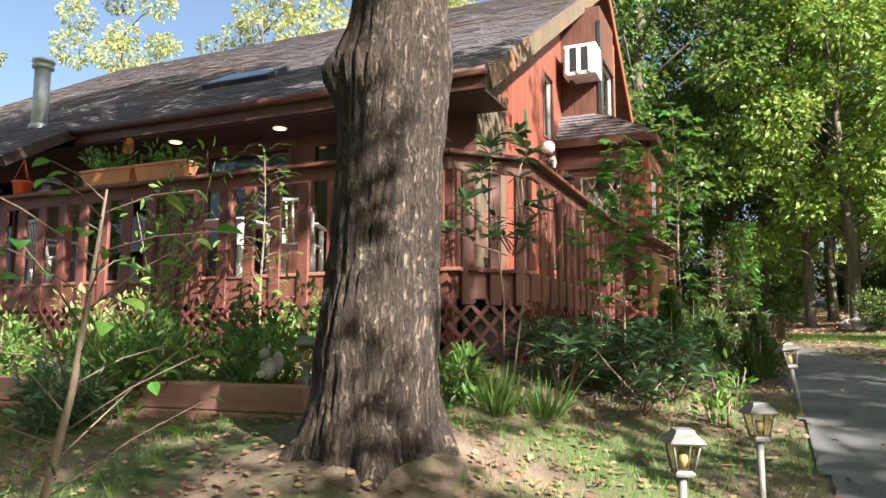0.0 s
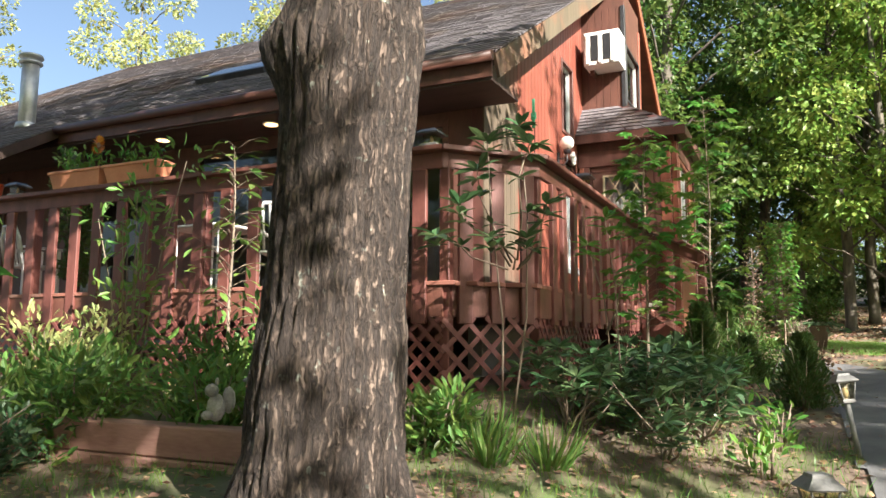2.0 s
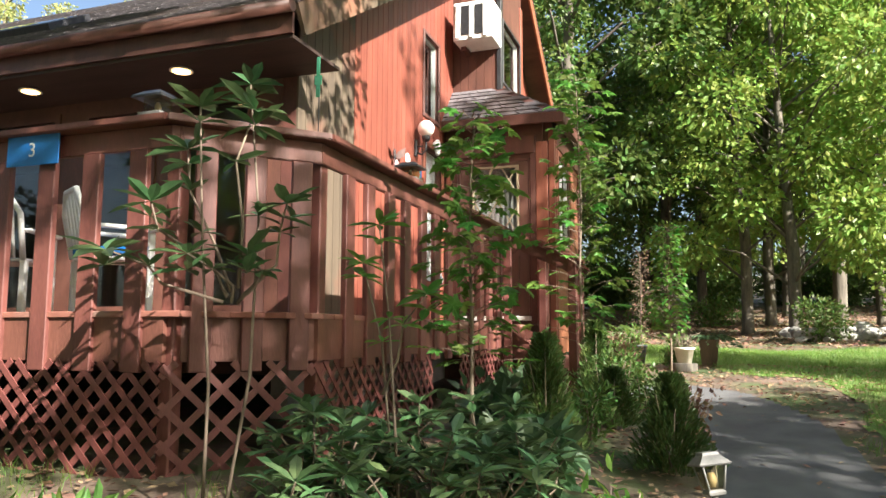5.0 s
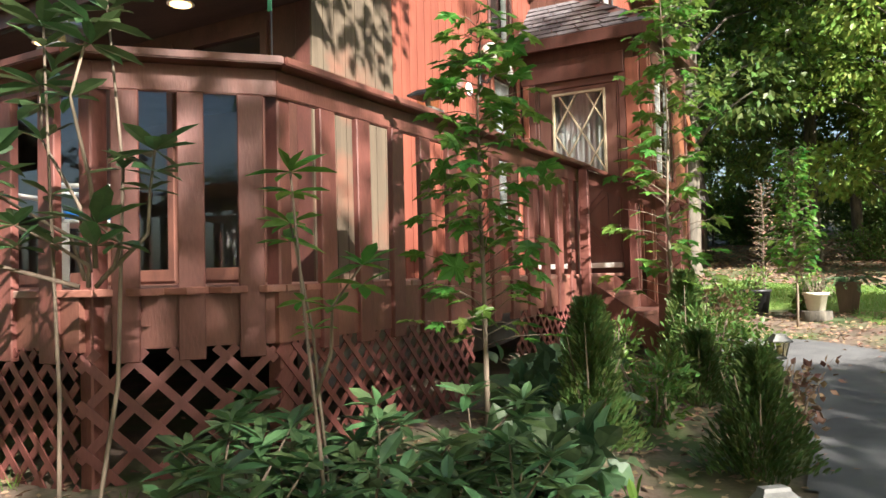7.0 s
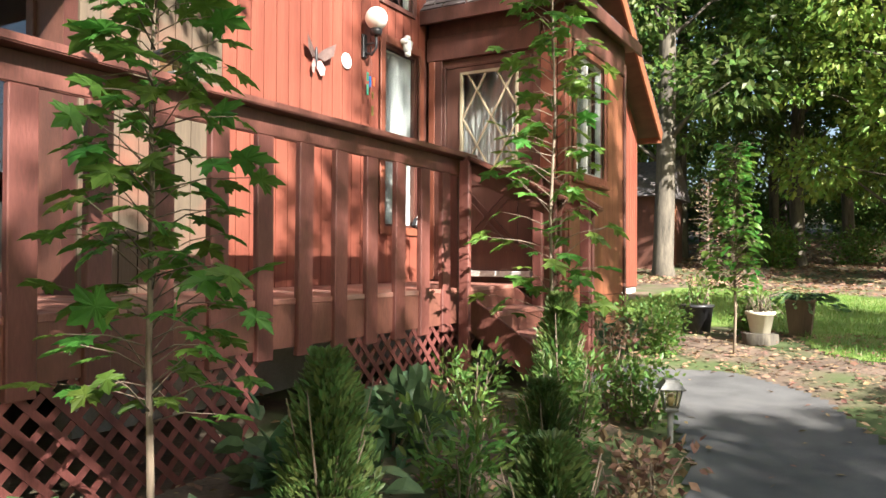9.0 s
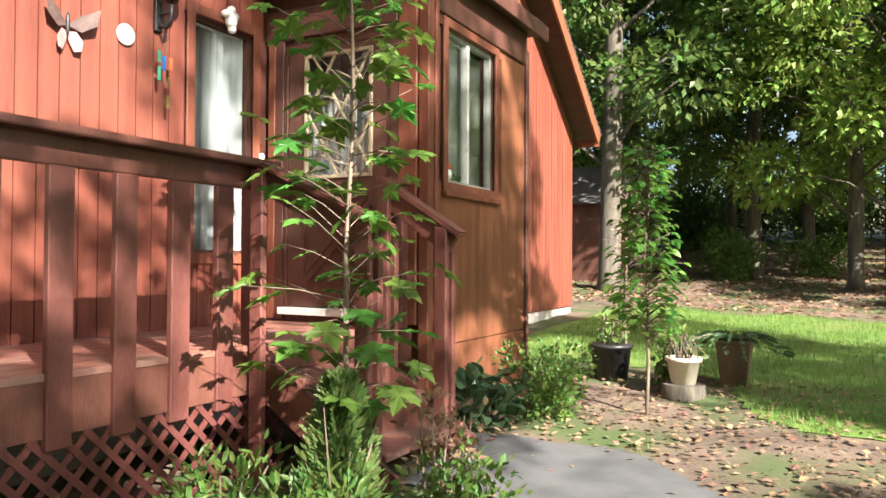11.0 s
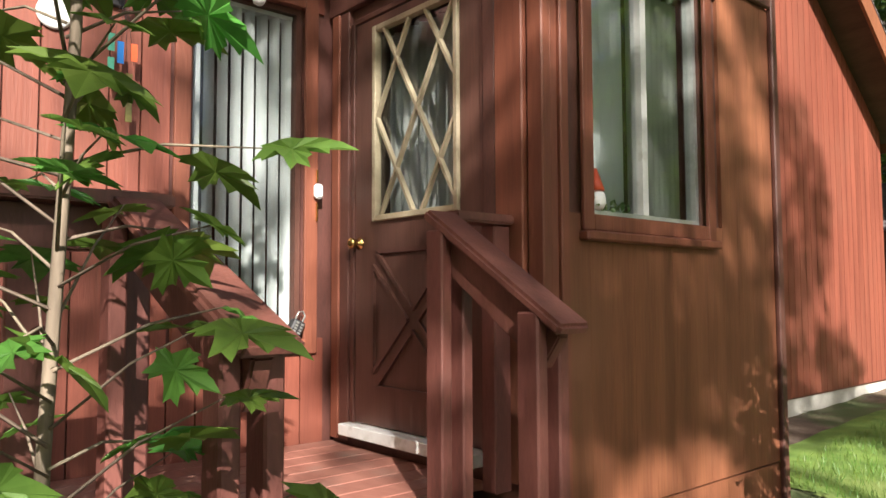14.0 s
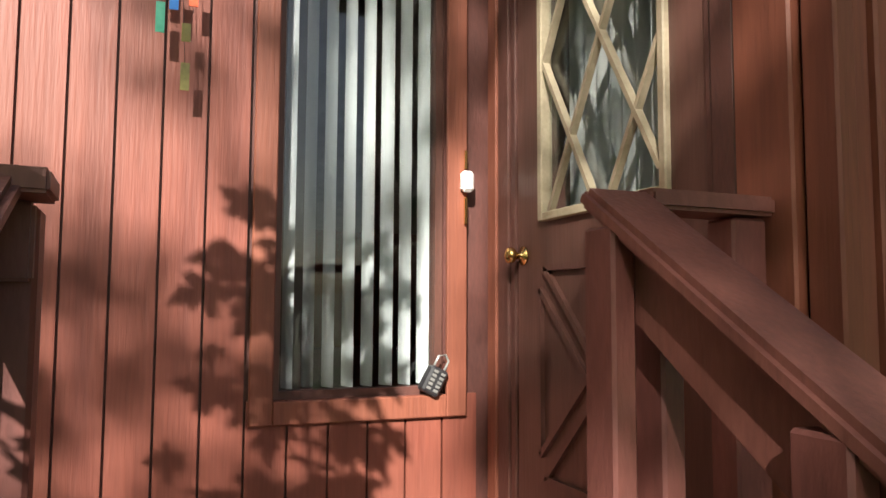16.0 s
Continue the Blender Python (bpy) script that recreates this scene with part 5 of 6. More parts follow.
for i, (x, y, h, r, n, lf, sh, m_, nm, lb) in enumerate((
        (2.55, -2.65, 0.55, 0.35, 900, 0.06, LONG, leaf_shrub, "flowering_shrub", "loose green shrub with narrow leaves"),
        (2.75, -1.75, 0.42, 0.30, 900, 0.05, DIAMOND, leaf_shrub, "boxwood", "small dense green shrub by the path"),
        (2.25, 0.75, 0.52, 0.42, 1700, 0.05, DIAMOND, leaf_shrub, "boxwood", "dense bright green shrub before the entry bay"),
        (1.85, 0.35, 0.30, 0.34, 130, 0.17, HOSTA, leaf_hosta, "hosta", "variegated hosta at the foot of the bay"),
        (2.45, -3.75, 0.45, 0.35, 500, 0.07, LONG, leaf_shrub, "flowering_shrub", "loose green shrub with narrow leaves"),
        (1.9, -4.2, 0.34, 0.42, 150, 0.17, HOSTA, leaf_hosta, "hosta", "clump of broad-leaved hosta under the deck"),
        (2.35, -5.15, 0.32, 0.42, 150, 0.17, HOSTA, leaf_hosta, "hosta", "clump of broad-leaved hosta in the bed"),
        (1.75, -3.3, 0.30, 0.38, 150, 0.16, HOSTA, leaf_hosta, "hosta", "clump of broad-leaved hosta under the deck"),
        (1.75, -2.3, 0.40, 0.36, 500, 0.07, LONG, leaf_shrub, "flowering_shrub", "yellow-green shrub before the lattice"),
        (3.2, -3.5, 0.4, 0.28, 420, 0.055, DIAMOND, leaf_dry, "dry_shrub", "brownish dry shrub in the bed"),
        (2.5, -1.55, 0.8, 0.3, 420, 0.05, DIAMOND, leaf_dry, "dry_shrub", "brownish dry shrub near the stairs"),
        (2.95, -5.9, 0.35, 0.2, 90, 0.09, LONG, leaf_maple, "seedling", "bright green seedling by the path"),
        (2.9, -6.6, 0.28, 0.16, 60, 0.09, LONG, leaf_maple, "seedling", "bright green seedling by the path"),
        (-0.25, -8.0, 0.5, 0.45, 900, 0.09, LONG, leaf_shrub, "perennial", "bushy green perennial spilling over the timber bed"),
        (-1.15, -8.25, 0.62, 0.55, 1500, 0.09, LONG, leaf_shrub, "perennial", "bushy green perennial spilling over the timber bed"),
        (-1.9, -8.1, 0.55, 0.5, 1200, 0.09, LONG, leaf_shrub, "perennial", "bushy green perennial spilling over the timber bed"),
        (-0.6, -7.6, 0.6, 0.5, 1000, 0.09, LONG, leaf_shrub, "perennial", "bushy green perennial in the timber bed"),
        (0.15, -7.7, 0.75, 0.4, 700, 0.08, LONG, leaf_shrub, "perennial", "bushy green perennial in the timber bed"),
        (-2.3, -7.5, 0.8, 0.5, 900, 0.08, LONG, leaf_pale, "perennial", "yellow-green perennial in the timber bed"),
        (-1.3, -8.75, 0.4, 0.5, 900, 0.08, LONG, leaf_hosta, "perennial", "blue-green perennial before the bed"),
        (-2.7, -8.9, 0.35, 0.5, 800, 0.07, LONG, leaf_hosta, "perennial", "blue-green perennial before the bed"),
        (-3.4, -7.7, 0.7, 0.5, 900, 0.08, LONG, leaf_shrub, "perennial", "bushy green perennial in the timber bed"),
        (1.1, -7.6, 0.3, 0.35, 600, 0.09, LONG, leaf_shrub, "ground_cover", "green ground cover behind the oak"),
        (8.6, 10.2, 1.3, 0.9, 1800, 0.1, DIAMOND, leaf_shrub, "woodland_shrub", "sunlit woodland shrub at the lawn's edge"),
        (6.2, 11.6, 1.1, 0.8, 1500, 0.1, DIAMOND, leaf_shaded, "woodland_shrub", "shaded woodland shrub behind the lawn"),
        (1.6, 16.5, 1.2, 1.0, 1800, 0.12, DIAMOND, leaf_shrub, "woodland_shrub", "sunlit shrub far behind the house"),
        (3.6, 18.5, 1.0, 1.0, 1500, 0.12, DIAMOND, leaf_shrub, "woodland_shrub", "sunlit shrub far behind the house"),
)):
    shrub(nm, lb, x, y, h, r, n, lf, sh, m_, 50 + i, up=0.5 if sh is LONG else 0.25)

# thickets added to close the pale gaps between far trunks with shade-dark leaves
thicket = shrub("woodland_thicket", "filler thicket with the deep woods' shade in its leaf colour", 4.0, 30.0, 2.6, 2.4, 3600, 0.22, DIAMOND, leaf_shaded, 77, stems=12, group="thickets")
q = random.Random(3)
for x, y in ((-2, 32), (0.5, 34), (7, 33), (9.5, 30), (12, 32), (15, 30), (18, 33), (21, 28), (25, 25), (-5, 33), (3, 36), (10, 36), (28, 19), (31, 13), (22, 34), (-1, 28)):
    c = copy_thing(thicket, pose(0, 0, 0))
    c.location = (x - 4.0, y - 30.0, ground(x, y) - ground(4.0, 30.0))

# strappy daylily clumps before the lattice
for x, y, n in ((1.5, -7.6, 70), (1.8, -7.45, 80), (1.35, -7.35, 60)):
    t = thing("daylily", "clump of arching strappy green leaves", "plant", "daylilies")
    a = rng.uniform(0, 2 * math.pi, n)
    p = np.stack([x + 0.12 * np.cos(a) * rng.uniform(0, 1, n), y + 0.12 * np.sin(a) * rng.uniform(0, 1, n), np.full(n, ground(x, y) - 0.02)], 1)
    leaves("foliage", p, np.stack([np.cos(a) * 0.7, np.sin(a) * 0.7, rng.uniform(0.5, 1.4, n)], 1), rng.uniform(0.18, 0.36, n), BLADE, leaf_shrub, t, 0.3)


def scatter(name, label, category, n, area, size, shape, material, keep, upright, lift=0.012, seed=0):
    g = np.random.default_rng(seed)
    xs, ys = g.uniform(area[0], area[1], n), g.uniform(area[2], area[3], n)
    pts = [(x, y, ground(x, y) + lift) for x, y in zip(xs, ys) if keep(x, y)]
    m = len(pts)
    a = g.uniform(0, 2 * math.pi, m)
    d = np.stack([np.cos(a), np.sin(a), g.uniform(0.8, 2.4, m) if upright else g.uniform(-0.1, 0.35, m)], 1)
    ob = leaves(name, np.array(pts), d, g.uniform(size[0], size[1], m), shape, material, None, 0.3)
    return tagged(ob, label, category, kind="stuff")


def bare(x, y):
    return path_gap(x, y) > 0.0 and not (x < RX and y > CY) and not (x < BX + 0.1 and y > -1.5) and math.hypot(x - OX, y - OY) > 0.5


def mossy(x, y):
    return bare(x, y) and noise.noise((x * 0.7, y * 0.7, 9)) > -0.3 and (y < -5.5 or noise.noise((x * 1.1, y * 1.1, 3)) > 0.25)


scatter("dead_leaves", "scattered dry brown leaves on the soil", "leaves", 24000, (-3, 6, -13, 2.5), (0.03, 0.075), DIAMOND, leaf_dry, lambda x, y: bare(x, y) or random.random() < 0.05, False, 0.018, 1)
scatter("dead_leaves", "brown leaf litter on the woodland floor", "leaves", 26000, (-6, 16, 9.8, 30), (0.07, 0.16), DIAMOND, leaf_dry, lambda x, y: True, False, 0.02, 2)
scatter("grass", "thin green grass on the rough lawn", "grass", 90000, (-4, 6, -13, 2.0), (0.04, 0.11), BLADE, grass_m, mossy, True, 0.0, 3)
scatter("lawn_grass", "short mown green lawn grass", "grass", 75000, (0.8, 9, -4.5, 10), (0.05, 0.10), BLADE, grass_m, lambda x, y: on_lawn(x, y), True, 0.015, 4)


# ---- lamps and ornaments ----
def path_lamp(x, y, head=0.42, lean=0.0, name="path_lamp", label="grey pagoda path lamp with tapered glass on a stake", base=None):
    t = thing(name, label, "lamp", "garden path lamps")
    z = ground(x, y) if base is None else base
    part("stake", lathe([(0.022, -0.1), (0.022, head - 0.17)], 8), pewter, t)
    part("collar", lathe([(0.045, head - 0.18), (0.05, head - 0.165), (0.04, head - 0.15)], 4, square=True), pewter, t)
    part("glass", lathe([(0.042, head - 0.15), (0.066, head - 0.02)], 4, square=True), lamp_glass, t, "frosted ribbed lamp glass")
    part("bulb", lathe([(0.015, head - 0.14), (0.03, head - 0.10), (0.02, head - 0.06)], 10), cream, t)
    for sx, sy in ((1, 1), (1, -1), (-1, 1), (-1, -1)):
        bm = bmesh.new()
        tube(bm, [(sx * 0.043, sy * 0.043, head - 0.152), (sx * 0.067, sy * 0.067, head - 0.018)], 0.006, 5)
        part("corner_bar", bm, pewter, t)
    part("roof", lathe([(0.085, head - 0.02), (0.092, head - 0.012), (0.05, head + 0.035), (0.046, head + 0.05), (0.015, head + 0.055)], 4, square=True), pewter, t)
    t.matrix_basis = pose(x, y, z, lean, lean * 0.6, 25) @ Matrix.Scale(0.85, 4)
    return t


for x, y, l in ((3.18, -8.31, 0), (2.87, -9.18, 2), (3.46, -5.92, -9), (3.03, -2.1, 1)):
    path_lamp(x, y, 0.42 if y > -3 else 0.60, l)
for x, y in ((0.38, -8.3), (-2.5, -8.5), (-3.0, -8.75)):
    path_lamp(x, y, 0.58, 2, label="solar lamp on a stake in the planting bed")


def rail_lantern(x, y):
    t = thing("rail_lantern", "low solar lantern with a dark cap on the railing", "lamp", "railing lanterns")
    part("base", lathe([(0.075, 0), (0.075, 0.02), (0.05, 0.03)], 4, square=True), pewter, t)
    part("glass", lathe([(0.05, 0.03), (0.055, 0.10)], 4, square=True), lamp_glass, t)
    part("bulb", lathe([(0.012, 0.03), (0.02, 0.06), (0.01, 0.09)], 8), cream, t)
    part("cap", lathe([(0.10, 0.10), (0.10, 0.112), (0.055, 0.145), (0.01, 0.15)], 4, square=True), black_m, t)
    t.location = (x, y, CAP + 0.001)


for x, y in ((CX - 0.1, CY), (RX, -4.34), (-4.55, CY), (-5.6, CY)):
    rail_lantern(x, y)

globe_m = glow_mat("opal_globe", (0.92, 0.90, 0.84), 0.0)
gl = thing("globe_lamp", "white opal globe lamp on a black wall bracket", "lamp")
part("globe", lathe([(0.03, -0.1)] + [(0.105 * math.sin(a), -0.105 * math.cos(a)) for a in np.linspace(0.35, 3.1, 14)], 24, (0.15, -1.16, 2.33)), globe_m, gl)
part("collar", lathe([(0.04, 0), (0.055, 0.03), (0.055, 0.06)], 16, (0.15, -1.16, 2.17)), black_m, gl)
part("bracket", boxed((0.0, -1.19, 1.98), (0.03, -1.13, 2.2), 0.006), black_m, gl)
bm = bmesh.new()
tube(bm, [(0.02, -1.16, 2.03), (0.10, -1.16, 2.0), (0.15, -1.16, 2.06), (0.15, -1.16, 2.18)], 0.014, 8)
part("arm", bm, black_m, gl)

bf = thing("butterfly_ornament", "pink and grey metal butterfly on the siding", "ornament")
pink = mat("pink_enamel", (0.62, 0.36, 0.36), (0.74, 0.50, 0.48), 0.5, 20, bump=0.1, vary=0)
greyw = mat("grey_enamel", (0.16, 0.11, 0.10), (0.26, 0.17, 0.15), 0.5, 20, bump=0.1, vary=0)


def wing(pts, y0, z0, x):
    bm = bmesh.new()
    a = [bm.verts.new((x + 0.35 * abs(p), y0 + p, z0 + q)) for p, q in pts]
    f = bm.faces.new(a)
    bmesh.ops.solidify(bm, geom=[f], thickness=0.004)
    return bm


for s in (1, -1):
    part("upper_wing", wing([(0, 0), (s * 0.07, 0.07), (s * 0.19, 0.14), (s * 0.17, 0.03), (s * 0.08, -0.03)], -1.86, 1.83, 0.02), greyw, bf)
    part("lower_wing", wing([(0, -0.01), (s * 0.05, 0.0), (s * 0.09, -0.06), (s * 0.08, -0.12), (s * 0.04, -0.13), (s * 0.01, -0.07)], -1.86, 1.80, 0.02), pink, bf)
part("body", lathe([(0.004, -0.09), (0.013, -0.03), (0.012, 0.05), (0.006, 0.08)], 8, (0.025, -1.86, 1.83)), black_m, bf)
disc = lathe([(0.07, 0), (0.075, 0.008), (0.06, 0.016)], 24)
tm = solid("thermometer", disc, white_m, "small round white dial on the siding", "dial")
tm.matrix_basis = pose(0.003, -1.42, 1.89, 0, 90, 0)
an = bmesh.new()
for c, r, q in (((0.06, -0.49, 2.33), 0.035, 1), ((0.06, -0.49, 2.25), 0.05, 1.5), ((0.05, -0.45, 2.29), 0.045, 0.8), ((0.05, -0.53, 2.29), 0.045, 0.8), ((0.06, -0.48, 2.18), 0.035, 1)):
    g = bmesh.ops.create_icosphere(an, subdivisions=2, radius=r)["verts"]
    for v_ in g:
        v_.co = Vector((v_.co.x, v_.co.y, v_.co.z * q)) + Vector(c)
solid("angel_statue", an, white_m, "small white angel figure on the window casing", "statue")

# wind chimes
green_g = mat("green_glass", (0.06, 0.30, 0.16), (0.12, 0.42, 0.25), 0.1, 9, bump=0.02, vary=0.3, see=0.4)
brown_g = mat("amber_glass", (0.16, 0.13, 0.05), (0.28, 0.22, 0.08), 0.15, 9, bump=0.02, vary=0.3, see=0.4)
ch_ = thing("wind_chime", "hanging chime of green and amber glass tiles", "wind chime")
part("hook", boxed((0.0, -1.165, 2.10), (0.12, -1.145, 2.115)), black_m, ch_)
for i, (dy, z0, z1, mt) in enumerate(((-0.05, 1.62, 1.72, green_g), (-0.05, 1.75, 1.83, green_g), (-0.01, 1.70, 1.80, blue_m), (0.03, 1.44, 1.53, brown_g), (0.03, 1.60, 1.66, brown_g), (0.05, 1.72, 1.80, red_m))):
    part("glass_tile", boxed((0.085, -1.155 + dy - 0.014, z0), (0.089, -1.155 + dy + 0.014, z1)), mt, ch_)
for dy in (-0.05, -0.01, 0.03, 0.05):
    bm = bmesh.new()
    tube(bm, [(0.087, -1.155 + dy, 1.5 if dy == 0.03 else 1.7), (0.087, -1.155, 2.10)], 0.001, 4)
    part("string", bm, black_m, ch_)
bl = thing("door_bell", "white bell button and brass rod on the casing", "bell")
part("plate", boxed((0.023, -0.135, 1.18), (0.06, -0.085, 1.26), 0.012), white_m, bl)
part("rod", boxed((0.024, -0.116, 1.06), (0.034, -0.106, 1.16)), brass, bl, "brass rod")
part("hook", boxed((0.024, -0.116, 1.27), (0.034, -0.106, 1.34)), brass, bl)
kb = thing("key_box", "small black key lock box on the window casing", "lock box")
part("body", boxed((-0.03, -0.035, -0.05), (0.03, 0.035, 0.05), 0.008), black_m, kb)
for i in range(5):
    for j in range(2):
        part("button", boxed((0.03, -0.024 + j * 0.03, -0.036 + i * 0.016), (0.035, -0.008 + j * 0.03, -0.026 + i * 0.016)), pewter, kb)
bm = bmesh.new()
tube(bm, [(0, -0.022, 0.05), (0, -0.022, 0.09), (0, 0, 0.105), (0, 0.022, 0.09), (0, 0.022, 0.05)], 0.005, 6)
part("shackle", bm, steel, kb)
kb.matrix_basis = pose(0.02, -0.235, 0.482, -28, 0, 0)

gn = bmesh.new()
for prof, c in (([(0.03, 0), (0.045, 0.03), (0.04, 0.07), (0.02, 0.09)], (BX - 0.05, 0.43, 1.03)),):
    me_ = mesh_of(lathe(prof, 14, c), white_m, "body")
    gn.from_mesh(me_)
gnome = solid("snowman_figure", gn, white_m, "small white figure on the bay window sill", "figurine")
hat = solid("red_hat", lathe([(0.04, 0), (0.03, 0.03), (0.005, 0.1)], 14, (BX - 0.05, 0.43, 1.115)), red_m, "pointed red hat on the small figure", "hat")
t = thing("sprig_garland", "green sprig garland on the bay window sill", "garland")
n = 90
p = np.stack([np.full(n, BX - 0.045) + rng.normal(0, 0.012, n), rng.uniform(0.36, 0.66, n), 1.03 + rng.uniform(0, 0.04, n)], 1)
leaves("sprigs", p, rng.normal(0, 1, (n, 3)), 0.03, DIAMOND, leaf_cedar, t)

# house number sign
sg = thing("house_number_sign", "blue sign with a white number 3 on the railing", "sign")
part("plate", boxed((-0.53, CY - 0.055, 0.74), (-0.13, CY - 0.045, 0.93), 0.003), blue_m, sg)
cu = bpy.data.curves.new("number", "FONT")
cu.body, cu.size, cu.align_x, cu.extrude = "3", 0.12, "CENTER", 0.001
num = new("number", cu)
num.parent = sg
num.data.materials.append(white_m)
num.matrix_basis = pose(-0.33, CY - 0.058, 0.792, 90, 0, 0)

# hanging green spinner on a rod at the rail's corner
sp = thing("wind_spinner", "green metal spinner on a thin rod at the railing corner", "ornament")
bm = bmesh.new()
tube(bm, [(1.17, -5.75, CAP - 0.1), (1.17, -5.75, 1.42)], 0.004, 6)
part("rod", bm, black_m, sp)
for i, (z0, z1, w) in enumerate(((1.30, 1.36, 0.05), (1.36, 1.48, 0.025), (1.22, 1.30, 0.03))):
    part("blade", boxed((1.165 - w / 2, -5.758, z0), (1.165 + w / 2, -5.752, z1), 0.002), green_g, sp)

# soffit lights
glow = glow_mat("warm_lamp", (1.0, 0.62, 0.26), 1.2)
for x in (-0.9, -2.65, -4.45):
    t = thing("recessed_light", "round recessed light glowing warm in the soffit", "lamp", "soffit lights")
    part("trim_ring", lathe([(0.105, -0.012), (0.10, 0.0)], 24, (x, -4.5, EAVE_Z - 0.302)), white_m, t)
    part("diffuser", lathe([(0.08, -0.006), (0.08, 0.0)], 24, (x, -4.5, EAVE_Z - 0.3145)), glow, t)


# flower boxes on the rail
def flower_box(x0, x1):
    t = thing("flower_box", "long terracotta flower box on the railing", "planter", "flower boxes")
    bm = bmesh.new()
    lo, hi = [], []
    for dx, dy in ((0, 0), (1, 0), (1, 1), (0, 1)):
        lo.append(bm.verts.new((x0 + 0.04 + dx * (x1 - x0 - 0.08), CY - 0.09 + dy * 0.15, CAP + 0.002)))
        hi.append(bm.verts.new((x0 + dx * (x1 - x0), CY - 0.12 + dy * 0.21, CAP + 0.17)))
    bm.faces.new(lo[::-1])
    bm.faces.new(hi)
    for i in range(4):
        bm.faces.new((lo[i], lo[(i + 1) % 4], hi[(i + 1) % 4], hi[i]))
    part("trough", bm, terracotta, t)
    part("rim", boxed((x0 - 0.012, CY - 0.132, CAP + 0.15), (x1 + 0.012, CY + 0.102, CAP + 0.18), 0.006), terracotta, t)
    n = 130
    p = np.stack([rng.uniform(x0 + 0.05, x1 - 0.05, n), CY + rng.uniform(-0.1, 0.08, n), CAP + 0.17 + rng.uniform(0, 0.28, n) * rng.uniform(0, 1, n)], 1)
    pl = thing("box_plants", "leafy green plants growing in the flower box", "plant")
    leaves("foliage", p, rng.normal(0, 1, (n, 3)) + (0, 0, 0.6), 0.09, LONG, leaf_maple, pl)


flower_box(-3.1, -2.36)
flower_box(-3.9, -3.15)
sf = thing("sunflower", "orange sunflower head above the flower box", "flower")
orange = mat("orange_petal", (0.45, 0.14, 0.02), (0.60, 0.24, 0.04), 0.6, 9, vary=0.2)
a = np.linspace(0, 2 * math.pi, 22)[:-1]
leaves("petals", np.tile((-3.25, CY - 0.05, CAP + 0.42), (21, 1)), np.stack([np.cos(a), 0 * a - 0.2, np.sin(a)], 1), 0.11, LONG, orange, sf, 0.2)
core = part("core", lathe([(0.045, 0), (0.04, 0.015), (0.02, 0.022)], 14), timber, sf)
core.matrix_basis = pose(-3.25, CY - 0.045, CAP + 0.42, 90, 0, 0)
bm = bmesh.new()
tube(bm, [(-3.25, CY, CAP + 0.15), (-3.25, CY - 0.03, CAP + 0.42)], 0.006, 6)
part("stalk", bm, leaf_shrub, sf)
rp = thing("hanging_pot", "orange plastic pot with red hanger cords on the railing", "pot")
part("bowl", lathe([(0.09, 0), (0.115, 0.15), (0.12, 0.15), (0.12, 0.17), (0.10, 0.17)], 20, (-5.0, CY, CAP + 0.002)), red_m, rp)
for k in range(3):
    bm = bmesh.new()
    tube(bm, [(-5.0 + 0.11 * math.cos(k * 2.1), CY + 0.11 * math.sin(k * 2.1), CAP + 0.16), (-5.0, CY, CAP + 0.45)], 0.004, 5)
    part("cord", bm, red_m, rp)


# white garden chairs on the deck
def garden_chair(x, y, turn):
    t = thing("garden_chair", "white plastic garden chair on the deck", "chair", "garden chairs")
    part("seat", boxed((-0.23, -0.22, 0.40), (0.23, 0.22, 0.43), 0.01), white_m, t)
    for sx in (-1, 1):
        for sy in (-1, 1):
            part("leg", boxed((sx * 0.22 - 0.025, sy * 0.2 - 0.025, 0.0), (sx * 0.22 + 0.025, sy * 0.2 + 0.025, 0.41 if sy > 0 else 0.62), 0.008), white_m, t)
        part("armrest", boxed((sx * 0.25 - 0.03, -0.24, 0.62), (sx * 0.25 + 0.03, 0.25, 0.65), 0.01), white_m, t)
    bm = bmesh.new()
    tube(bm, [(-0.22, 0.22, 0.42), (-0.22, 0.29, 0.75), (-0.13, 0.31, 0.9), (0.13, 0.31, 0.9), (0.22, 0.29, 0.75), (0.22, 0.22, 0.42)], 0.022, 8)
    part("back_frame", bm, white_m, t)
    for i in range(5):
        bm = bmesh.new()
        u = -0.15 + 0.075 * i
        tube(bm, [(u, 0.22, 0.43), (u, 0.305, 0.89)], 0.014, 6)
        part("back_slat", bm, white_m, t)
    t.matrix_basis = pose(x, y, DECK + 0.001, 0, 0, turn)


garden_chair(-0.75, -5.35, 150)
garden_chair(-1.65, -5.45, 200)
garden_chair(-5.5, -5.5, 170)
tb = thing("garden_table", "white plastic garden table on the deck", "table")
part("tabletop", boxed((-2.9, -5.9, DECK + 0.69), (-2.1, -5.2, DECK + 0.72), 0.012), white_m, tb)
for x in (-2.82, -2.18):
    for y in (-5.82, -5.28):
        part("leg", boxed((x - 0.03, y - 0.03, DECK + 0.001), (x + 0.03, y + 0.03, DECK + 0.69), 0.008), white_m, tb)
cu2 = boxed((-0.95, -5.55, DECK + 0.435), (-0.55, -5.15, DECK + 0.50), 0.02)
solid("seat_cushion", cu2, blue_m, "blue cushion lying on a white chair", "cushion")

# timber planting bed
bed = thing("timber_bed", "raised planting bed of stacked red-brown timbers", "planter")
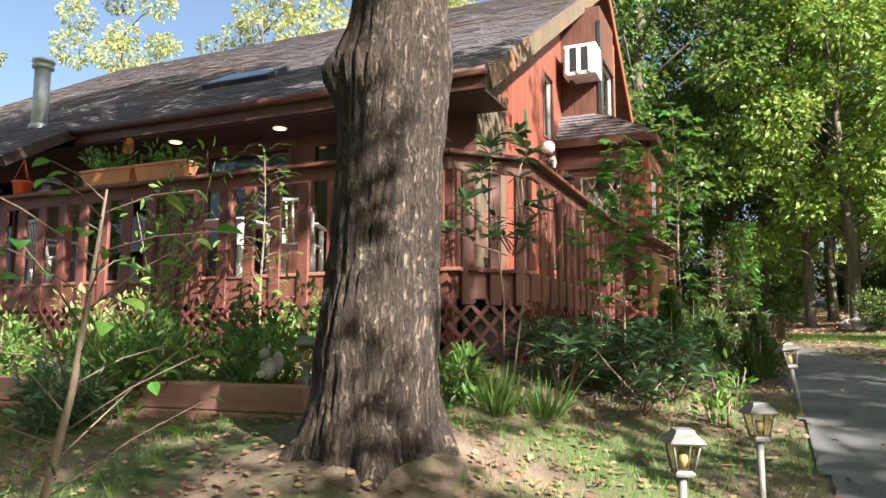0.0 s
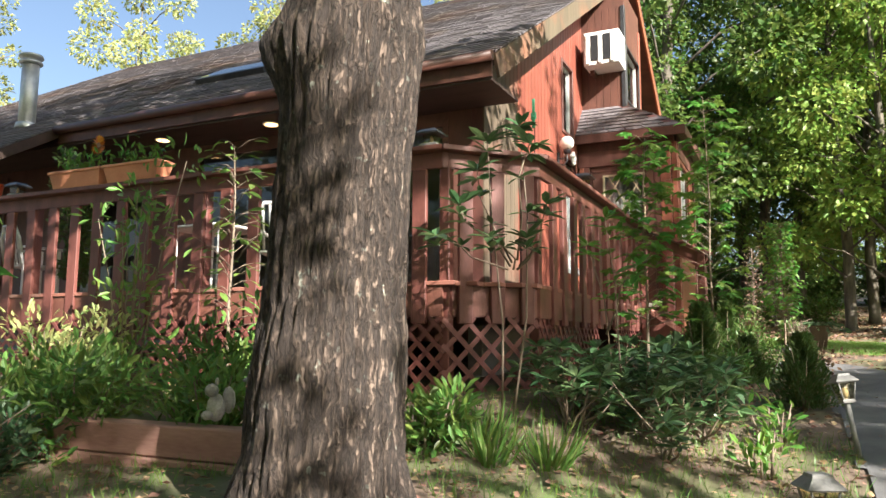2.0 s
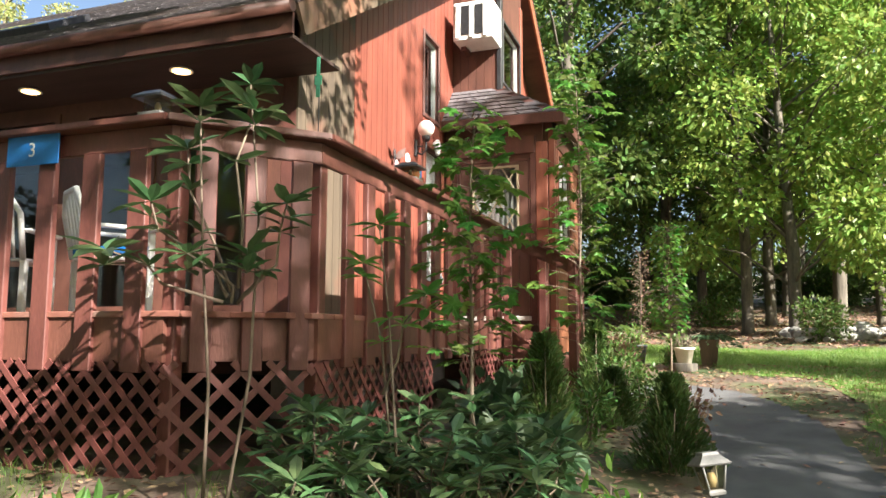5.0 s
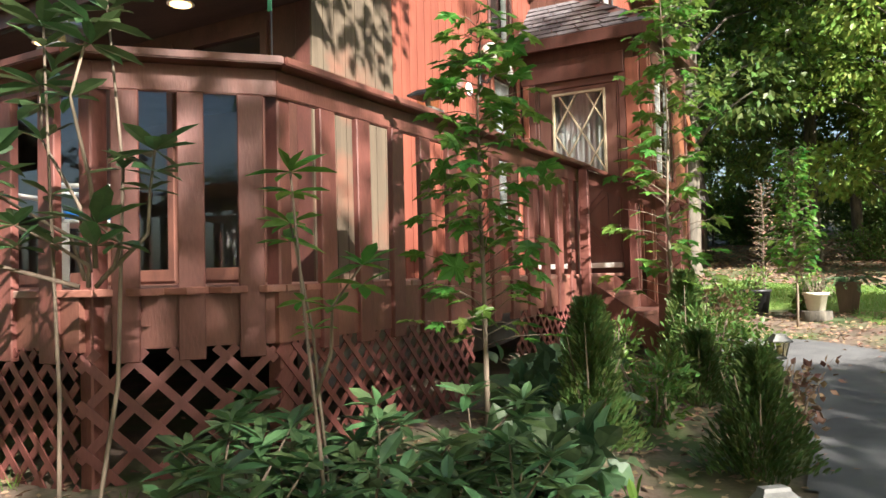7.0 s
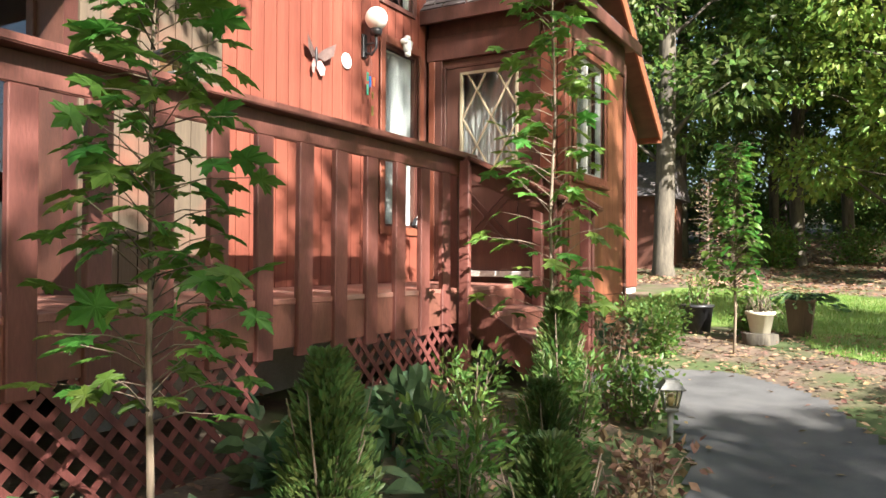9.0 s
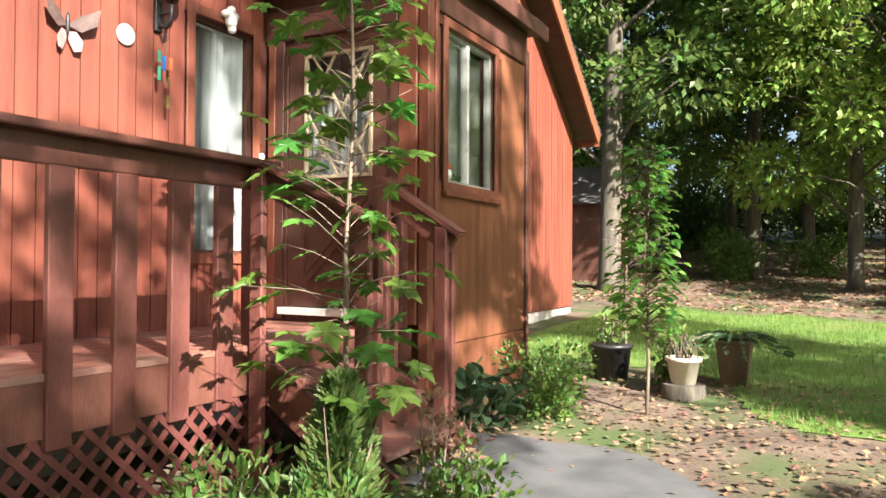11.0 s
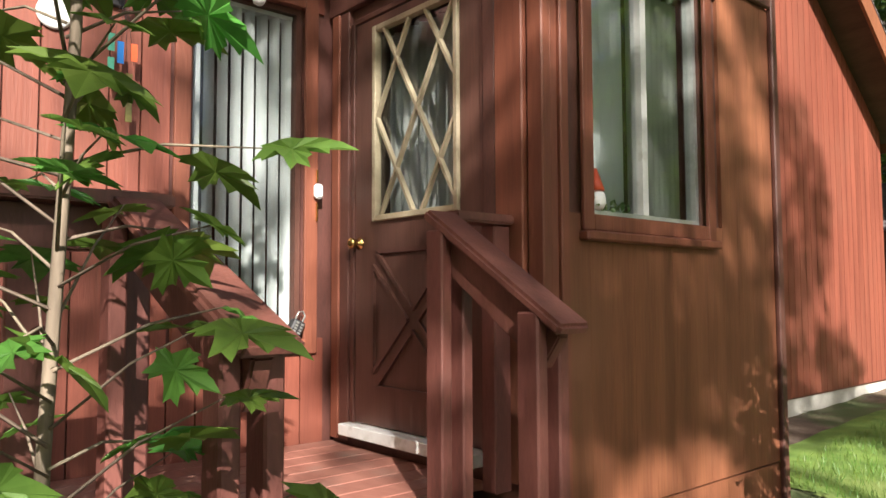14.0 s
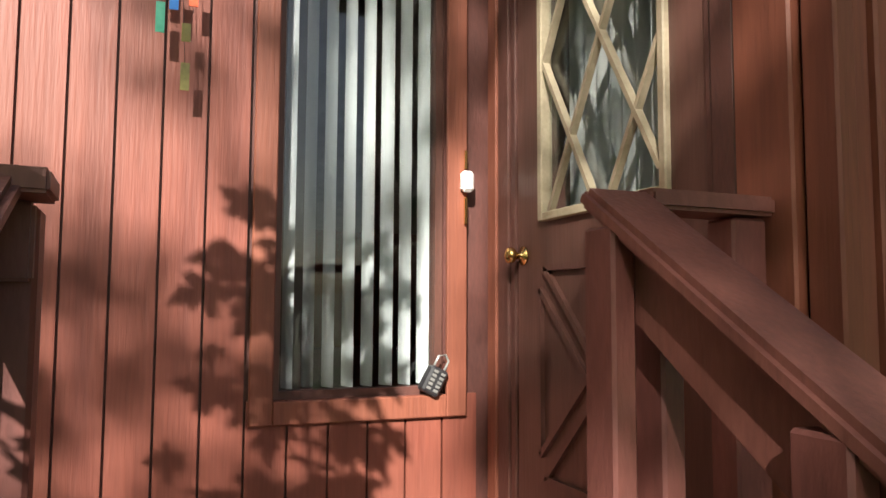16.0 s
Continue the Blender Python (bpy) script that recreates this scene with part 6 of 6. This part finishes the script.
for i in range(2):
    z = -1.46 + 0.19 * i
    for x0, x1 in ((-3.0, -1.35), (-1.34, 0.42)) if i else ((-3.0, -2.0), (-1.99, 0.0), (0.01, 0.42)):
        part("timber", boxed((x0, -8.42 + 0.02 * i, z), (x1, -8.24 + 0.02 * i, z + 0.185), 0.01), timber, bed)
    part("timber", boxed((0.24, -8.23, z + 0.04 * i), (0.42, -6.7, z + 0.185 + 0.04 * i), 0.01), timber, bed)
solid("bed_soil", boxed((-3.0, -8.22, -1.5), (0.235, -6.75, -1.14), 0.02), soil, "dark soil filling the timber bed", "soil", "structure")
sq = bmesh.new()
for c, r, q in (((0.06, -8.28, -0.98), 0.055, 1.5), ((0.06, -8.32, -0.88), 0.04, 1), ((0.10, -8.22, -0.94), 0.04, 2.0), ((0.05, -8.34, -1.02), 0.035, 0.8), ((0.08, -8.30, -0.83), 0.012, 2)):
    g = bmesh.ops.create_icosphere(sq, subdivisions=2, radius=r)["verts"]
    for v_ in g:
        v_.co = Vector((v_.co.x, v_.co.y, v_.co.z * q)) + Vector(c)
solid("squirrel_statue", sq, stone_m, "weathered stone squirrel figure on the timber bed", "statue")
bk = thing("bucket", "small white bucket beside the lattice", "bucket")
part("shell", lathe([(0.055, 0), (0.075, 0.15), (0.08, 0.15), (0.08, 0.165), (0.07, 0.165)], 20, (0.62, -7.25, ground(0.62, -7.25))), white_m, bk)
part("band", lathe([(0.079, 0), (0.079, 0.012)], 20, (0.62, -7.25, ground(0.62, -7.25) + 0.118)), black_m, bk)

# pots beside the lawn
PX, PY = 3.08, 1.72
st = thing("tree_stump", "low sawn tree stump under a flower pot", "stump")
part("wood", lathe([(0.20, -0.05), (0.185, 0.0), (0.18, 0.10), (0.16, 0.105)], 26, (PX, PY, ground(PX, PY))), trunk_m, st)
pz = ground(PX, PY) + 0.106
cp = thing("flower_pot", "cream plastic flower pot with dried stems", "pot")
part("bowl", lathe([(0.10, 0), (0.135, 0.19), (0.15, 0.19), (0.152, 0.225), (0.135, 0.225), (0.13, 0.19)], 28, (PX, PY, pz)), pot_m, cp)
part("earth", lathe([(0.128, 0.185), (0.12, 0.195)], 24, (PX, PY, pz)), soil, cp)
ds = thing("dried_stems", "tangle of dry brown stems in the cream pot", "plant")
bm = bmesh.new()
q = random.Random(4)
for i in range(34):
    a = q.uniform(0, 6.28)
    r1 = q.uniform(0.1, 0.24)
    tube(bm, [(PX + 0.05 * math.cos(a), PY + 0.05 * math.sin(a), pz + 0.19), (PX + 0.1 * math.cos(a), PY + 0.1 * math.sin(a), pz + q.uniform(0.28, 0.42)), (PX + r1 * math.cos(a + 0.5), PY + r1 * math.sin(a + 0.5), pz + q.uniform(0.1, 0.45))], 0.0035, 4)
tagged(part("stem_tangle", bm, twig, ds), kind="stuff")
shrub("potted_plant", "leafy green plant behind the cream pot", 2.95, 1.95, 0.5, 0.22, 260, 0.08, HOSTA, leaf_shrub, 90)
bp_ = thing("black_pot", "dark plastic nursery pot on the gravel", "pot")
part("bowl", lathe([(0.15, -0.02), (0.19, 0.30), (0.205, 0.30), (0.205, 0.33), (0.18, 0.33)], 24, (2.33, 2.2, ground(2.33, 2.2))), black_m, bp_)
shrub("potted_plant", "trailing green plant in the dark pot", 2.33, 2.2, 0.3, 0.24, 200, 0.07, LONG, leaf_shrub, 91, dz=0.3)
brown_w = mat("brown_planter", (0.06, 0.035, 0.022), (0.13, 0.08, 0.05), 0.7, 9, WOOD, 0.3, 60, vary=0)
wp = thing("tapered_planter", "brown tapered wooden planter on the lawn's edge", "planter")
wx, wy = 3.42, 2.3
part("box", lathe([(0.10, -0.02), (0.145, 0.38), (0.155, 0.38), (0.155, 0.41), (0.13, 0.41)], 4, (wx, wy, ground(wx, wy)), True), brown_w, wp)
fe = thing("fern", "dark green fern arching from the wooden planter", "plant")
n = 260
a = rng.uniform(0, 2 * math.pi, n)
u = rng.uniform(0, 1, n)
p = np.stack([wx + 0.42 * u * np.cos(np.round(a * 3) / 3), wy + 0.42 * u * np.sin(np.round(a * 3) / 3), ground(wx, wy) + 0.42 + 0.3 * u - 0.42 * u * u], 1)
leaves("fronds", p, np.stack([np.cos(a), np.sin(a), -0.2 + 0 * a], 1), 0.11, LONG, leaf_rhodo, fe)

# field stones at the wood's edge
q = random.Random(8)
for i in range(46):
    x, y = 6.2 + q.uniform(-0.8, 3.0), 12.3 + q.uniform(-0.8, 0.9)
    bm = bmesh.new()
    g = bmesh.ops.create_icosphere(bm, subdivisions=2, radius=q.uniform(0.10, 0.26))["verts"]
    for v_ in g:
        v_.co *= 1 + 0.35 * noise.noise(v_.co * 6 + Vector((i, 0, 0)))
        v_.co.z *= 0.65
        v_.co += Vector((x, y, ground(x, y) + 0.06 + 0.10 * (i % 3)))
    solid("field_stone", bm, stone_m, "grey field stone in a heap by the woods", "stone", group="stone heap")

# shed behind the house
shed = thing("shed", "dark red shed under the trees behind the house", "shed")
hx, hy = -2.6, 15.6
hz = ground(hx, hy) - 0.2
part("wall", boxed((hx - 1.6, hy - 1.3, hz), (hx + 1.6, hy + 1.3, hz + 2.3)), trim_m, shed)
part("roof", prism_x([(hy - 1.6, hz + 2.15), (hy + 1.6, hz + 2.15), (hy, hz + 3.3)], hx - 1.8, hx + 1.8), shingle, shed)
dr = part("door", boxed((hx + 1.601, hy - 0.5, hz + 0.2), (hx + 1.63, hy + 0.4, hz + 2.0)), siding, shed)
